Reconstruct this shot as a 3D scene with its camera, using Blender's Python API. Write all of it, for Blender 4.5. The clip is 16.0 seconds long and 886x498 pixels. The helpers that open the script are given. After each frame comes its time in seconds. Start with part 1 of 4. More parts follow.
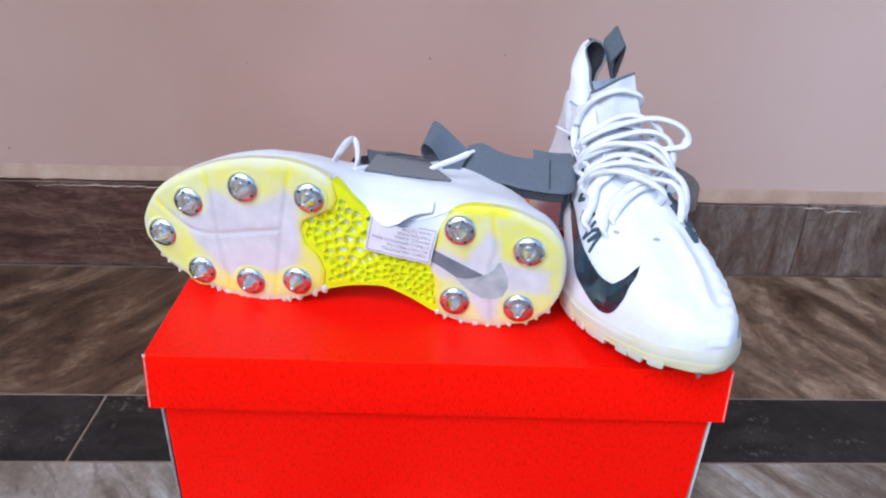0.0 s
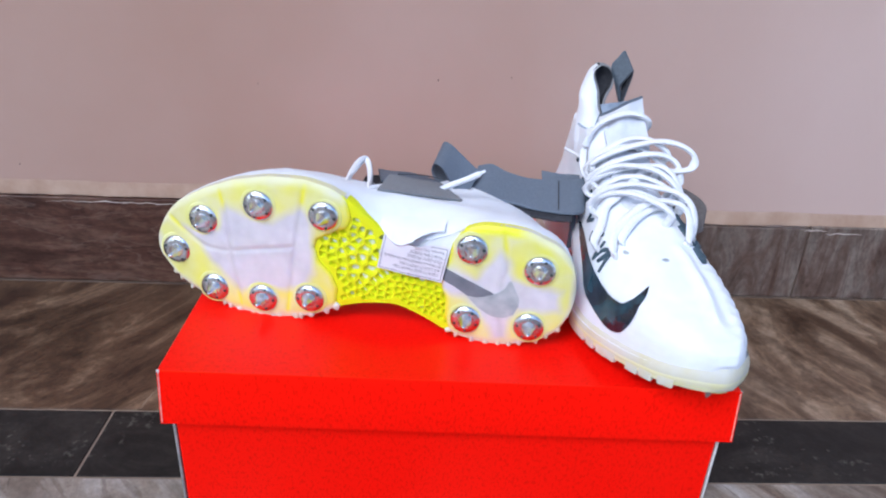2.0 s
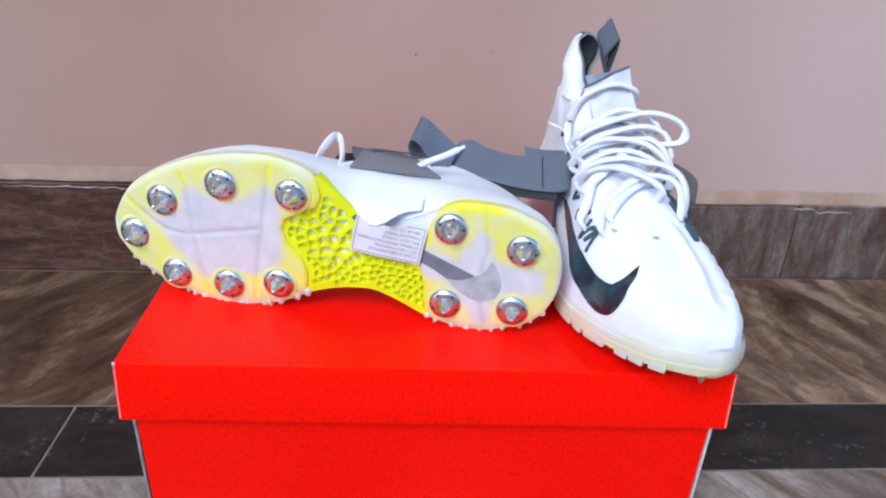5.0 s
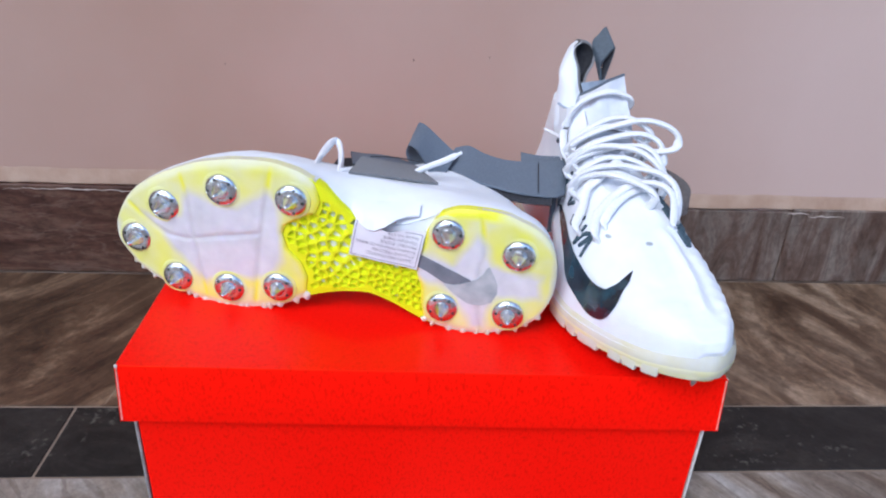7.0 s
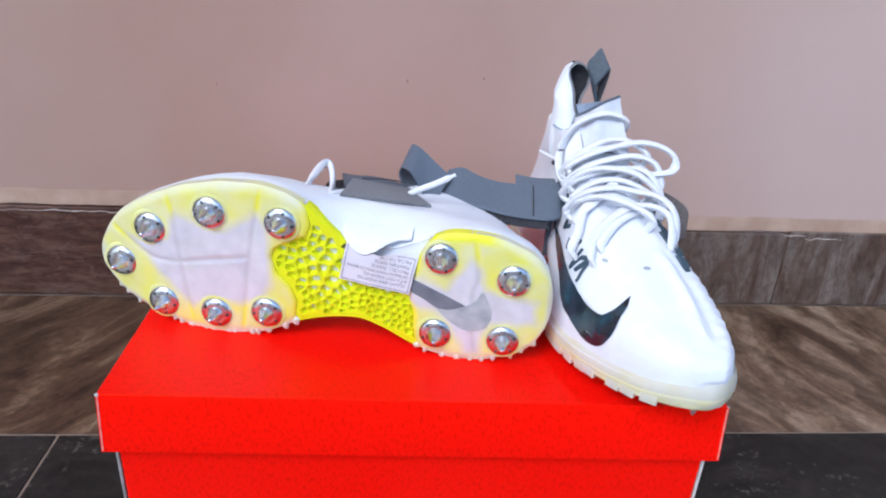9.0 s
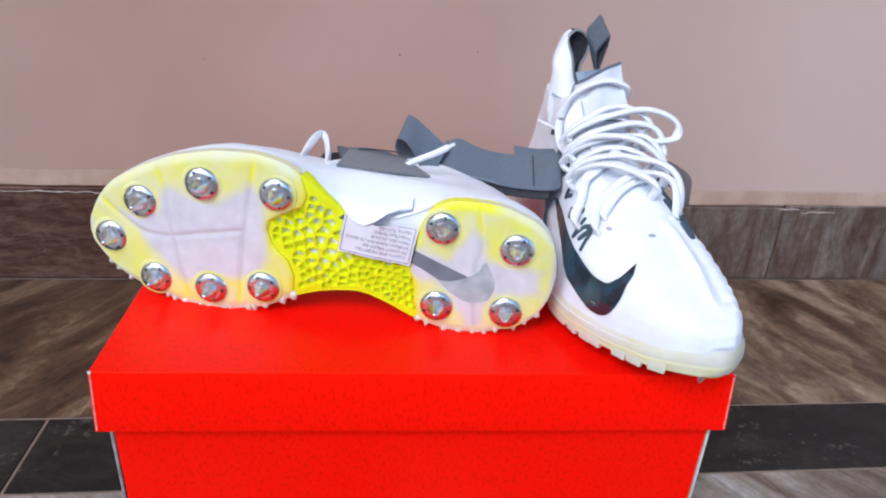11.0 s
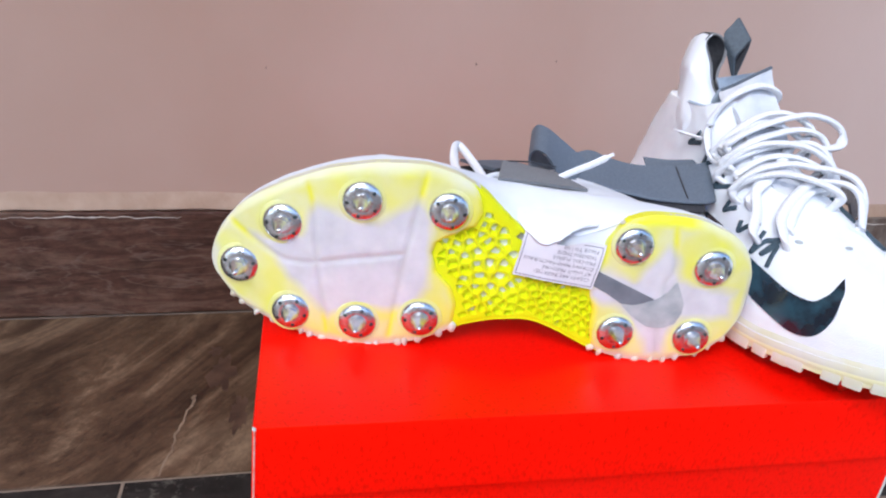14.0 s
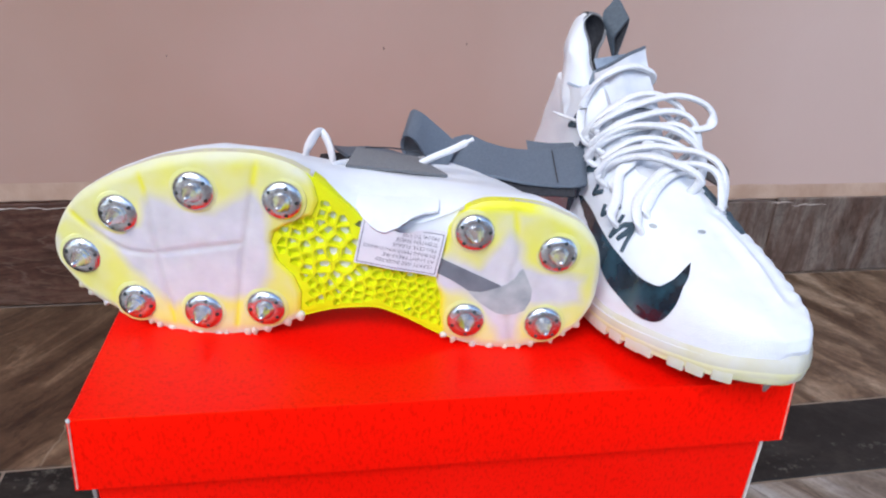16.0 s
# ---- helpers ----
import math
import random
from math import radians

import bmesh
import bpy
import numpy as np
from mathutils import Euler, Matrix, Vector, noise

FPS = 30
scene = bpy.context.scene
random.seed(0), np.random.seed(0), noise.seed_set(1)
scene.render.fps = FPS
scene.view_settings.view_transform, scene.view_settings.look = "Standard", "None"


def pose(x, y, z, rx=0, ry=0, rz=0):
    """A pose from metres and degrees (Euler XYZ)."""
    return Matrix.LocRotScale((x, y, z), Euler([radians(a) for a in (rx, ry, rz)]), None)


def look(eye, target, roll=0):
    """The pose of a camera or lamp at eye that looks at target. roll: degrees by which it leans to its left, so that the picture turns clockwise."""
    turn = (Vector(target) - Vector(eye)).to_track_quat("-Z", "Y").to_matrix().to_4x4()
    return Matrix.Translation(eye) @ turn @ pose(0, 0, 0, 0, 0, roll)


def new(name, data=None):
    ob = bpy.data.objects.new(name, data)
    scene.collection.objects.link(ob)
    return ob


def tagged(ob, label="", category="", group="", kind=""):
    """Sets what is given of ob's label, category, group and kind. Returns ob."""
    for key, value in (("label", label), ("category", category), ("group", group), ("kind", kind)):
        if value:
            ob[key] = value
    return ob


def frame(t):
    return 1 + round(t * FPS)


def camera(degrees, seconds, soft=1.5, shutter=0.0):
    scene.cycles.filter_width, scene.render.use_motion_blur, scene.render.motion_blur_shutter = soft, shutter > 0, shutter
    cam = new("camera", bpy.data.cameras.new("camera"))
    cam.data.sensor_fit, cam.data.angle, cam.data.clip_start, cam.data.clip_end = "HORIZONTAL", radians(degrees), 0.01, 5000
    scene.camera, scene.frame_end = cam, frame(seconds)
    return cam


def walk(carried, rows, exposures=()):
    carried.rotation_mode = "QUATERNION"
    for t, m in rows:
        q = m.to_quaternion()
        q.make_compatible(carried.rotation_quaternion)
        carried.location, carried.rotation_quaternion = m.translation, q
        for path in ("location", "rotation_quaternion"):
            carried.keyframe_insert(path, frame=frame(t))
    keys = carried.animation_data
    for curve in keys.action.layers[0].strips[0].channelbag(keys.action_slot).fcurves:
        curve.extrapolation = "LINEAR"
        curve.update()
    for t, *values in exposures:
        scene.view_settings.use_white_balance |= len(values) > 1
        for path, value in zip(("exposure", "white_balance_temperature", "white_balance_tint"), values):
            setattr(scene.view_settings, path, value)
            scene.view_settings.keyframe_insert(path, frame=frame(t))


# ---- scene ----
cam = camera(65.6, 16.0, soft=2.1)
PATH = [
    (0, (-0.018, -0.337, 0.376), (0.077, 1.432, -0.552), 2.4),
    (0.5, (-0.023, -0.339, 0.377), (0.059, 1.44, -0.532), 2.1),
    (1, (-0.029, -0.339, 0.377), (0.058, 1.452, -0.509), 2.3),
    (1.5, (-0.03, -0.343, 0.378), (0.058, 1.452, -0.5), 2.6),
    (2, (-0.028, -0.342, 0.378), (0.076, 1.452, -0.5), 3.0),
    (2.5, (-0.033, -0.342, 0.379), (0.06, 1.461, -0.48), 2.8),
    (3, (-0.048, -0.336, 0.379), (0.022, 1.481, -0.455), 2.8),
    (3.5, (-0.049, -0.331, 0.375), (0.043, 1.49, -0.447), 3.3),
    (4, (-0.035, -0.325, 0.366), (0.084, 1.471, -0.505), 2.9),
    (4.2, (-0.031, -0.32, 0.362), (0.13, 1.463, -0.53), 3.1),
    (6.5, (-0.018, -0.32, 0.366), (0.101, 1.455, -0.549), 2.6),
    (7, (-0.023, -0.325, 0.368), (0.136, 1.45, -0.539), 3.3),
    (7.5, (-0.02, -0.324, 0.367), (0.143, 1.444, -0.554), 3.2),
    (8, (-0.019, -0.323, 0.367), (0.149, 1.449, -0.545), 3.5),
    (8.5, (-0.016, -0.322, 0.367), (0.162, 1.463, -0.517), 3.7),
    (9, (-0.021, -0.315, 0.366), (0.151, 1.485, -0.489), 3.5),
    (9.2, (-0.019, -0.305, 0.359), (0.122, 1.484, -0.524), 2.8),
    (11.3, (-0.032, -0.312, 0.352), (0.187, 1.468, -0.532), 3.4),
    (11.5, (-0.036, -0.313, 0.352), (0.153, 1.492, -0.49), 3.5),
    (12, (-0.073, -0.291, 0.33), (0.067, 1.502, -0.543), 1.4),
    (12.5, (-0.089, -0.279, 0.325), (0.216, 1.503, -0.531), 4.2),
    (13, (-0.111, -0.273, 0.329), (0.252, 1.519, -0.483), 4.1),
    (13.5, (-0.138, -0.267, 0.327), (0.202, 1.507, -0.53), 3.4),
    (14, (-0.156, -0.25, 0.323), (0.264, 1.53, -0.487), 4.6),
    (14.5, (-0.148, -0.25, 0.319), (0.318, 1.495, -0.541), 6.3),
    (15, (-0.128, -0.255, 0.323), (0.344, 1.5, -0.511), 6.0),
    (15.5, (-0.106, -0.26, 0.325), (0.321, 1.502, -0.52), 4.8),
    (16, (-0.069, -0.263, 0.329), (0.312, 1.505, -0.526), 3.4),
]
walk(cam, [(t, look(eye, target, roll)) for t, eye, target, roll in PATH], exposures=[(0, 0.79, 5790, 10.5), (4, 0.81, 5790, 10.5), (7, 0.76, 5830, 10.5), (9, 0.77, 5830, 10.5), (11.5, 0.77, 6080, 10.5), (14, 0.85, 6150, 10.5), (16, 0.74, 6150, 10.5)])

# ---------------------------------------------------------------- world and light
world = bpy.data.worlds.new("sky")
scene.world = world
world.use_nodes = True
wn = world.node_tree.nodes
sky = wn.new("ShaderNodeTexSky")
sky.sky_type, sky.sun_disc, sky.sun_elevation, sky.sun_rotation = "NISHITA", False, radians(44), radians(213)
wn["Background"].inputs["Strength"].default_value = 0.16
world.node_tree.links.new(sky.outputs[0], wn["Background"].inputs["Color"])
sun = new("sun", bpy.data.lights.new("sun", "SUN"))
sun.data.energy, sun.data.angle, sun.data.color = 1.27, radians(26), (1.0, 0.985, 0.96)
sun.matrix_world = look((-1.85, -2.65, 3.3), (0, 0.2, 0))


# ---------------------------------------------------------------- materials
def mat(name, base, rough=0.5, metal=0.0, second=None, scale=40.0, mix=(0.35, 0.65), bump=0.0, bump_scale=300.0,
        stretch=(1, 1, 1), spec=0.5, coat=0.0, sss=0.0, detail=6.0, distort=0.0, turn=0.0):
    m = bpy.data.materials.new(name)
    m.use_nodes = True
    nt = m.node_tree
    b = nt.nodes["Principled BSDF"]
    b.inputs["Base Color"].default_value = (*base, 1)
    b.inputs["Roughness"].default_value = rough
    b.inputs["Metallic"].default_value = metal
    b.inputs["Specular IOR Level"].default_value = spec
    b.inputs["Coat Weight"].default_value = coat
    if sss:
        b.inputs["Subsurface Weight"].default_value = sss
        b.inputs["Subsurface Radius"].default_value = (0.004, 0.004, 0.002)
        b.inputs["Subsurface Scale"].default_value = 0.5
    co = nt.nodes.new("ShaderNodeTexCoord")
    mp = nt.nodes.new("ShaderNodeMapping")
    mp.inputs["Scale"].default_value = stretch
    mp.inputs["Rotation"].default_value = (0, 0, radians(turn))
    nt.links.new(co.outputs["Object"], mp.inputs["Vector"])
    if second:
        n = nt.nodes.new("ShaderNodeTexNoise")
        n.inputs["Scale"].default_value, n.inputs["Detail"].default_value, n.inputs["Distortion"].default_value = scale, detail, distort
        nt.links.new(mp.outputs[0], n.inputs["Vector"])
        r = nt.nodes.new("ShaderNodeValToRGB")
        r.color_ramp.elements[0].position, r.color_ramp.elements[1].position = mix
        r.color_ramp.elements[0].color, r.color_ramp.elements[1].color = (*base, 1), (*second, 1)
        nt.links.new(n.outputs["Fac"], r.inputs[0])
        nt.links.new(r.outputs[0], b.inputs["Base Color"])
    if bump:
        n2 = nt.nodes.new("ShaderNodeTexNoise")
        n2.inputs["Scale"].default_value, n2.inputs["Detail"].default_value = bump_scale, 4
        nt.links.new(mp.outputs[0], n2.inputs["Vector"])
        bp = nt.nodes.new("ShaderNodeBump")
        bp.inputs["Strength"].default_value, bp.inputs["Distance"].default_value = bump, 0.001
        nt.links.new(n2.outputs["Fac"], bp.inputs["Height"])
        nt.links.new(bp.outputs[0], b.inputs["Normal"])
    return m


def marble(name, colours, scale, stretch, turn, rough=0.35, vein=None, vein_scale=6.0, seed=0.0, streak=0.6, pits=0.5, fleck=None, bands=None):
    """Polished stone: several colours laid in drawn-out clouds, with fine grain and thin veins."""
    m = mat(name, colours[0], rough + 0.08, bump=0.06, bump_scale=220, spec=0.3)
    nt = m.node_tree
    b = nt.nodes["Principled BSDF"]
    co = nt.nodes.new("ShaderNodeTexCoord")
    mp = nt.nodes.new("ShaderNodeMapping")
    spin = nt.nodes.new("ShaderNodeMapping")
    spin.inputs["Rotation"].default_value = (0, 0, radians(turn))
    mp.inputs["Scale"].default_value = stretch
    mp.inputs["Location"].default_value = (seed, seed * 0.7, 0)
    nt.links.new(co.outputs["Object"], spin.inputs["Vector"])
    nt.links.new(spin.outputs[0], mp.inputs["Vector"])
    n = nt.nodes.new("ShaderNodeTexNoise")
    n.inputs["Scale"].default_value, n.inputs["Detail"].default_value, n.inputs["Roughness"].default_value = scale, 12, 0.68
    n.inputs["Distortion"].default_value = 2.2
    nt.links.new(mp.outputs[0], n.inputs["Vector"])
    r = nt.nodes.new("ShaderNodeValToRGB")
    el = r.color_ramp.elements
    while len(el) < len(colours):
        el.new(0.5)
    for i, c in enumerate(colours):
        el[i].position = 0.36 + 0.28 * i / (len(colours) - 1)
        el[i].color = (*c, 1)
    nt.links.new(n.outputs["Fac"], r.inputs[0])
    out = r.outputs[0]
    g = nt.nodes.new("ShaderNodeTexNoise")
    g.inputs["Scale"].default_value, g.inputs["Detail"].default_value, g.inputs["Roughness"].default_value = 120, 9, 0.8
    nt.links.new(co.outputs["Object"], g.inputs["Vector"])
    mx = nt.nodes.new("ShaderNodeMix")
    mx.data_type, mx.blend_type = "RGBA", "OVERLAY"
    mx.inputs["Factor"].default_value = 0.85
    nt.links.new(out, mx.inputs["A"])
    nt.links.new(g.outputs["Fac"], mx.inputs["B"])
    out = mx.outputs["Result"]
    st = nt.nodes.new("ShaderNodeTexNoise")
    st.inputs["Scale"].default_value, st.inputs["Detail"].default_value, st.inputs["Roughness"].default_value = scale * 1.5, 9, 0.54
    st.inputs["Distortion"].default_value = 1.1
    nt.links.new(mp.outputs[0], st.inputs["Vector"])
    sr = nt.nodes.new("ShaderNodeValToRGB")
    sr.color_ramp.elements[0].position, sr.color_ramp.elements[1].position = 0.40, 0.54
    sr.color_ramp.elements[0].color, sr.color_ramp.elements[1].color = (0.38, 0.33, 0.30, 1), (1, 1, 1, 1)
    nt.links.new(st.outputs["Fac"], sr.inputs[0])
    ml = nt.nodes.new("ShaderNodeMix")
    ml.data_type, ml.blend_type = "RGBA", "MULTIPLY"
    ml.inputs["Factor"].default_value = streak
    nt.links.new(out, ml.inputs["A"])
    nt.links.new(sr.outputs[0], ml.inputs["B"])
    out = ml.outputs["Result"]
    # small dark pits drawn out along the bedding
    pn = nt.nodes.new("ShaderNodeTexNoise")
    pn.inputs["Scale"].default_value, pn.inputs["Detail"].default_value, pn.inputs["Roughness"].default_value = 34, 6, 0.6
    pn.inputs["Distortion"].default_value = 1.6
    nt.links.new(mp.outputs[0], pn.inputs["Vector"])
    pr = nt.nodes.new("ShaderNodeValToRGB")
    pr.color_ramp.elements[0].position, pr.color_ramp.elements[1].position = 0.37, 0.44
    pr.color_ramp.elements[0].color, pr.color_ramp.elements[1].color = (0.40, 0.34, 0.31, 1), (1, 1, 1, 1)
    nt.links.new(pn.outputs["Fac"], pr.inputs[0])
    pm = nt.nodes.new("ShaderNodeMix")
    pm.data_type, pm.blend_type = "RGBA", "MULTIPLY"
    pm.inputs["Factor"].default_value = pits
    nt.links.new(out, pm.inputs["A"])
    nt.links.new(pr.outputs[0], pm.inputs["B"])
    out = pm.outputs["Result"]
    if bands:
        # broad wavering dark bands along the bedding
        wv = nt.nodes.new("ShaderNodeTexWave")
        wv.wave_type, wv.bands_direction = "BANDS", "Y"
        wv.inputs["Scale"].default_value, wv.inputs["Distortion"].default_value = bands[0], bands[1]
        wv.inputs["Detail"].default_value, wv.inputs["Detail Scale"].default_value, wv.inputs["Detail Roughness"].default_value = 5, 1.6, 0.62
        nt.links.new(spin.outputs[0], wv.inputs["Vector"])
        wr = nt.nodes.new("ShaderNodeValToRGB")
        wr.color_ramp.elements[0].position, wr.color_ramp.elements[1].position = 0.04, 0.42
        wr.color_ramp.elements[0].color, wr.color_ramp.elements[1].color = (0.40, 0.35, 0.32, 1), (1, 1, 1, 1)
        nt.links.new(wv.outputs["Fac"], wr.inputs[0])
        wm = nt.nodes.new("ShaderNodeMix")
        wm.data_type, wm.blend_type = "RGBA", "MULTIPLY"
        wm.inputs["Factor"].default_value = bands[2]
        nt.links.new(out, wm.inputs["A"])
        nt.links.new(wr.outputs[0], wm.inputs["B"])
        out = wm.outputs["Result"]
    if fleck:
        # pale flecks, gathered in patches
        fn = nt.nodes.new("ShaderNodeTexNoise")
        fn.inputs["Scale"].default_value, fn.inputs["Detail"].default_value, fn.inputs["Roughness"].default_value = 150, 3, 0.6
        fl = nt.nodes.new("ShaderNodeTexNoise")
        fl.inputs["Scale"].default_value, fl.inputs["Detail"].default_value = 13, 3
        for q in (fn, fl):
            nt.links.new(co.outputs["Object"], q.inputs["Vector"])
        add = nt.nodes.new("ShaderNodeMath")
        add.operation = "ADD"
        nt.links.new(fn.outputs["Fac"], add.inputs[0])
        nt.links.new(fl.outputs["Fac"], add.inputs[1])
        fr = nt.nodes.new("ShaderNodeMapRange")
        fr.inputs["From Min"].default_value, fr.inputs["From Max"].default_value = 1.15, 1.29
        nt.links.new(add.outputs[0], fr.inputs["Value"])
        fm = nt.nodes.new("ShaderNodeMix")
        fm.data_type = "RGBA"
        fm.inputs["B"].default_value = (*fleck, 1)
        nt.links.new(fr.outputs[0], fm.inputs["Factor"])
        nt.links.new(out, fm.inputs["A"])
        out = fm.outputs["Result"]
    if vein:
        v = nt.nodes.new("ShaderNodeTexNoise")
        v.inputs["Scale"].default_value, v.inputs["Detail"].default_value, v.inputs["Distortion"].default_value = vein_scale, 4, 1.5
        nt.links.new(mp.outputs[0], v.inputs["Vector"])
        vr = nt.nodes.new("ShaderNodeValToRGB")
        e = vr.color_ramp.elements
        e[0].position, e[0].color = 0.485, (0, 0, 0, 1)
        e[1].position, e[1].color = 0.5, (1, 1, 1, 1)
        e.new(0.515).color = (0, 0, 0, 1)
        nt.links.new(v.outputs["Fac"], vr.inputs[0])
        m2 = nt.nodes.new("ShaderNodeMix")
        m2.data_type = "RGBA"
        m2.inputs["B"].default_value = (*vein, 1)
        sc = nt.nodes.new("ShaderNodeMath")
        sc.operation = "MULTIPLY"
        sc.inputs[1].default_value = 0.5
        nt.links.new(vr.outputs[0], sc.inputs[0])
        nt.links.new(sc.outputs[0], m2.inputs["Factor"])
        nt.links.new(out, m2.inputs["A"])
        out = m2.outputs["Result"]
    nt.links.new(out, b.inputs["Base Color"])
    return m


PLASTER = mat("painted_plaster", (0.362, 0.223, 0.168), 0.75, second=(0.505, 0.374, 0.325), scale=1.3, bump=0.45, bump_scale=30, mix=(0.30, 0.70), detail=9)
# uneven paint clouds; light that grows towards the right is put into the colour
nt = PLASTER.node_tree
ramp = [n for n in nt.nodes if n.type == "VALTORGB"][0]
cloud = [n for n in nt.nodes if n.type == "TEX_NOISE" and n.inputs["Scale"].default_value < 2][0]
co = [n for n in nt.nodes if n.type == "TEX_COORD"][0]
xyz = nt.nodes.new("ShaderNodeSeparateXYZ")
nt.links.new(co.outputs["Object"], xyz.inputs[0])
light_ramp = nt.nodes.new("ShaderNodeMapRange")
light_ramp.inputs["From Min"].default_value, light_ramp.inputs["From Max"].default_value = 0.08, 0.62
light_ramp.inputs["To Min"].default_value, light_ramp.inputs["To Max"].default_value = -0.10, 0.42
nt.links.new(xyz.outputs["X"], light_ramp.inputs["Value"])
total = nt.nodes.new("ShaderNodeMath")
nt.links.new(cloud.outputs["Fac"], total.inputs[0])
nt.links.new(light_ramp.outputs[0], total.inputs[1])
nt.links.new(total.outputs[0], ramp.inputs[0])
LIP = mat("tan_plaster_edge", (0.33, 0.216, 0.152), 0.8, second=(0.41, 0.290, 0.215), scale=40, bump=0.4, bump_scale=200)
SMEAR = mat("white_plaster_smear", (0.44, 0.39, 0.35), 0.8, second=(0.28, 0.225, 0.19), scale=90, bump=0.4, bump_scale=300)
CHIP = mat("bare_plaster_chip", (0.24, 0.165, 0.14), 0.9, second=(0.17, 0.11, 0.09), scale=600)
ADDED_ROOF = mat("added_roof_white", (0.75, 0.74, 0.72), 0.8, second=(0.7, 0.69, 0.67), scale=3, bump=0.1, bump_scale=60)
GROUT = mat("tan_grout", (0.24, 0.185, 0.14), 0.8, second=(0.17, 0.13, 0.10), scale=60, bump=0.3, bump_scale=200)
DARKGROUT = mat("brown_grout", (0.13, 0.095, 0.072), 0.85, second=(0.09, 0.065, 0.05), scale=60, bump=0.3, bump_scale=200)
VEIN = mat("tan_calcite_vein", (0.23, 0.165, 0.112), 0.4, second=(0.14, 0.095, 0.064), scale=90)
PATCH = mat("dark_brown_stone_patch", (0.040, 0.018, 0.011), 0.4, second=(0.075, 0.038, 0.023), scale=60, mix=(0.4, 0.6))
BROWN = marble("dark_brown_marble", [(0.036, 0.017, 0.010), (0.094, 0.053, 0.030), (0.225, 0.150, 0.094)], 5, (0.9, 1.7, 1), -58, 0.3, streak=0.55)
TAN = marble("tan_striped_marble", [(0.070, 0.040, 0.024), (0.165, 0.107, 0.067), (0.275, 0.200, 0.138)], 6, (0.7, 2.0, 1), 70, 0.3, seed=3.0, streak=0.30, pits=0.3, bands=(5.5, 7.0, 0.7))
BLACK = marble("black_granite", [(0.012, 0.0105, 0.010), (0.018, 0.016, 0.015), (0.032, 0.028, 0.025)], 9, (1, 1.6, 1), 20, 0.3, seed=5.0, streak=0.3, pits=0.3, fleck=(0.085, 0.078, 0.066))
BLACK.node_tree.nodes["Principled BSDF"].inputs["Specular IOR Level"].default_value = 0.15
PALE = marble("pale_grey_marble", [(0.135, 0.100, 0.075), (0.245, 0.206, 0.170), (0.370, 0.345, 0.320)], 4.5, (0.6, 2.2, 1), 55, 0.3, seed=8.0)
SKIRT = marble("brown_skirting_marble", [(0.046, 0.018, 0.012), (0.078, 0.036, 0.024), (0.118, 0.066, 0.046)], 9, (1, 1, 4.5), 0, 0.35, (0.15, 0.1, 0.08), 7, 2.0)
SKIRT2 = marble("grey_brown_skirting_marble", [(0.080, 0.045, 0.032), (0.130, 0.094, 0.076), (0.180, 0.150, 0.128)], 9, (2.8, 1, 0.8), 0, 0.35, (0.07, 0.04, 0.03), 6, 6.0, streak=0.4, pits=0.35)
RED = mat("red_card", (0.90, 0.0036, 0.0001), 0.33, second=(0.66, 0.0022, 0.0001), scale=620, mix=(0.50, 0.78), bump=0.10, bump_scale=900, spec=0.16, detail=4, stretch=(1.0, 1.0, 0.5))
RED.node_tree.nodes["Principled BSDF"].inputs["Specular Tint"].default_value = (1.0, 0.50, 0.10, 1)
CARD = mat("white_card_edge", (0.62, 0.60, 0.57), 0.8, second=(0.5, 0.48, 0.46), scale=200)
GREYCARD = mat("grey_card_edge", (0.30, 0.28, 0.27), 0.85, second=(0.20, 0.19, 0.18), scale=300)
WORN = mat("worn_red_card", (0.72, 0.16, 0.11), 0.6, second=(0.75, 0.40, 0.33), scale=400)
GAPSHADE = mat("gap_shade", (0.10, 0.09, 0.085), 0.85, second=(0.14, 0.12, 0.11), scale=60)
WHITE = mat("white_knit", (0.80, 0.84, 0.89), 0.7, second=(0.75, 0.79, 0.85), scale=60, bump=0.35, bump_scale=1400, sss=0.05)
# white tongue greyed to carry the shadow under the laces
TONGUE = mat("shaded_white_mesh", (0.66, 0.68, 0.73), 0.75, second=(0.56, 0.585, 0.64), scale=70, bump=0.4, bump_scale=1300)
DARKWEB = mat("dark_teal_webbing", (0.070, 0.092, 0.115), 0.6, second=(0.050, 0.068, 0.088), scale=600, bump=0.3, bump_scale=2200)
LACE = mat("white_lace_cotton", (0.83, 0.85, 0.88), 0.75, second=(0.73, 0.75, 0.79), scale=900, bump=0.5, bump_scale=2500)
GREY = mat("grey_webbing", (0.115, 0.142, 0.180), 0.65, second=(0.092, 0.115, 0.149), scale=700, bump=0.3, bump_scale=2200, stretch=(1, 1, 3))
GREYTOP = mat("light_grey_webbing", (0.215, 0.217, 0.225), 0.75, second=(0.175, 0.177, 0.185), scale=700, bump=0.5, bump_scale=2200, stretch=(1, 1, 3))
BROWNGREY = mat("brown_grey_webbing", (0.105, 0.09, 0.088), 0.75, second=(0.075, 0.064, 0.062), scale=500, bump=0.4, bump_scale=2000)
COLLAR = mat("dark_padded_mesh", (0.018, 0.02, 0.026), 0.85, second=(0.035, 0.035, 0.042), scale=500, bump=0.4, bump_scale=1500)
LINING = mat("dark_lining", (0.03, 0.032, 0.04), 0.8, second=(0.05, 0.052, 0.06), scale=400, bump=0.4, bump_scale=1500)
PALEGREY = mat("pale_blue_lining", (0.36, 0.43, 0.52), 0.8, second=(0.3, 0.36, 0.44), scale=200, bump=0.3, bump_scale=1500)
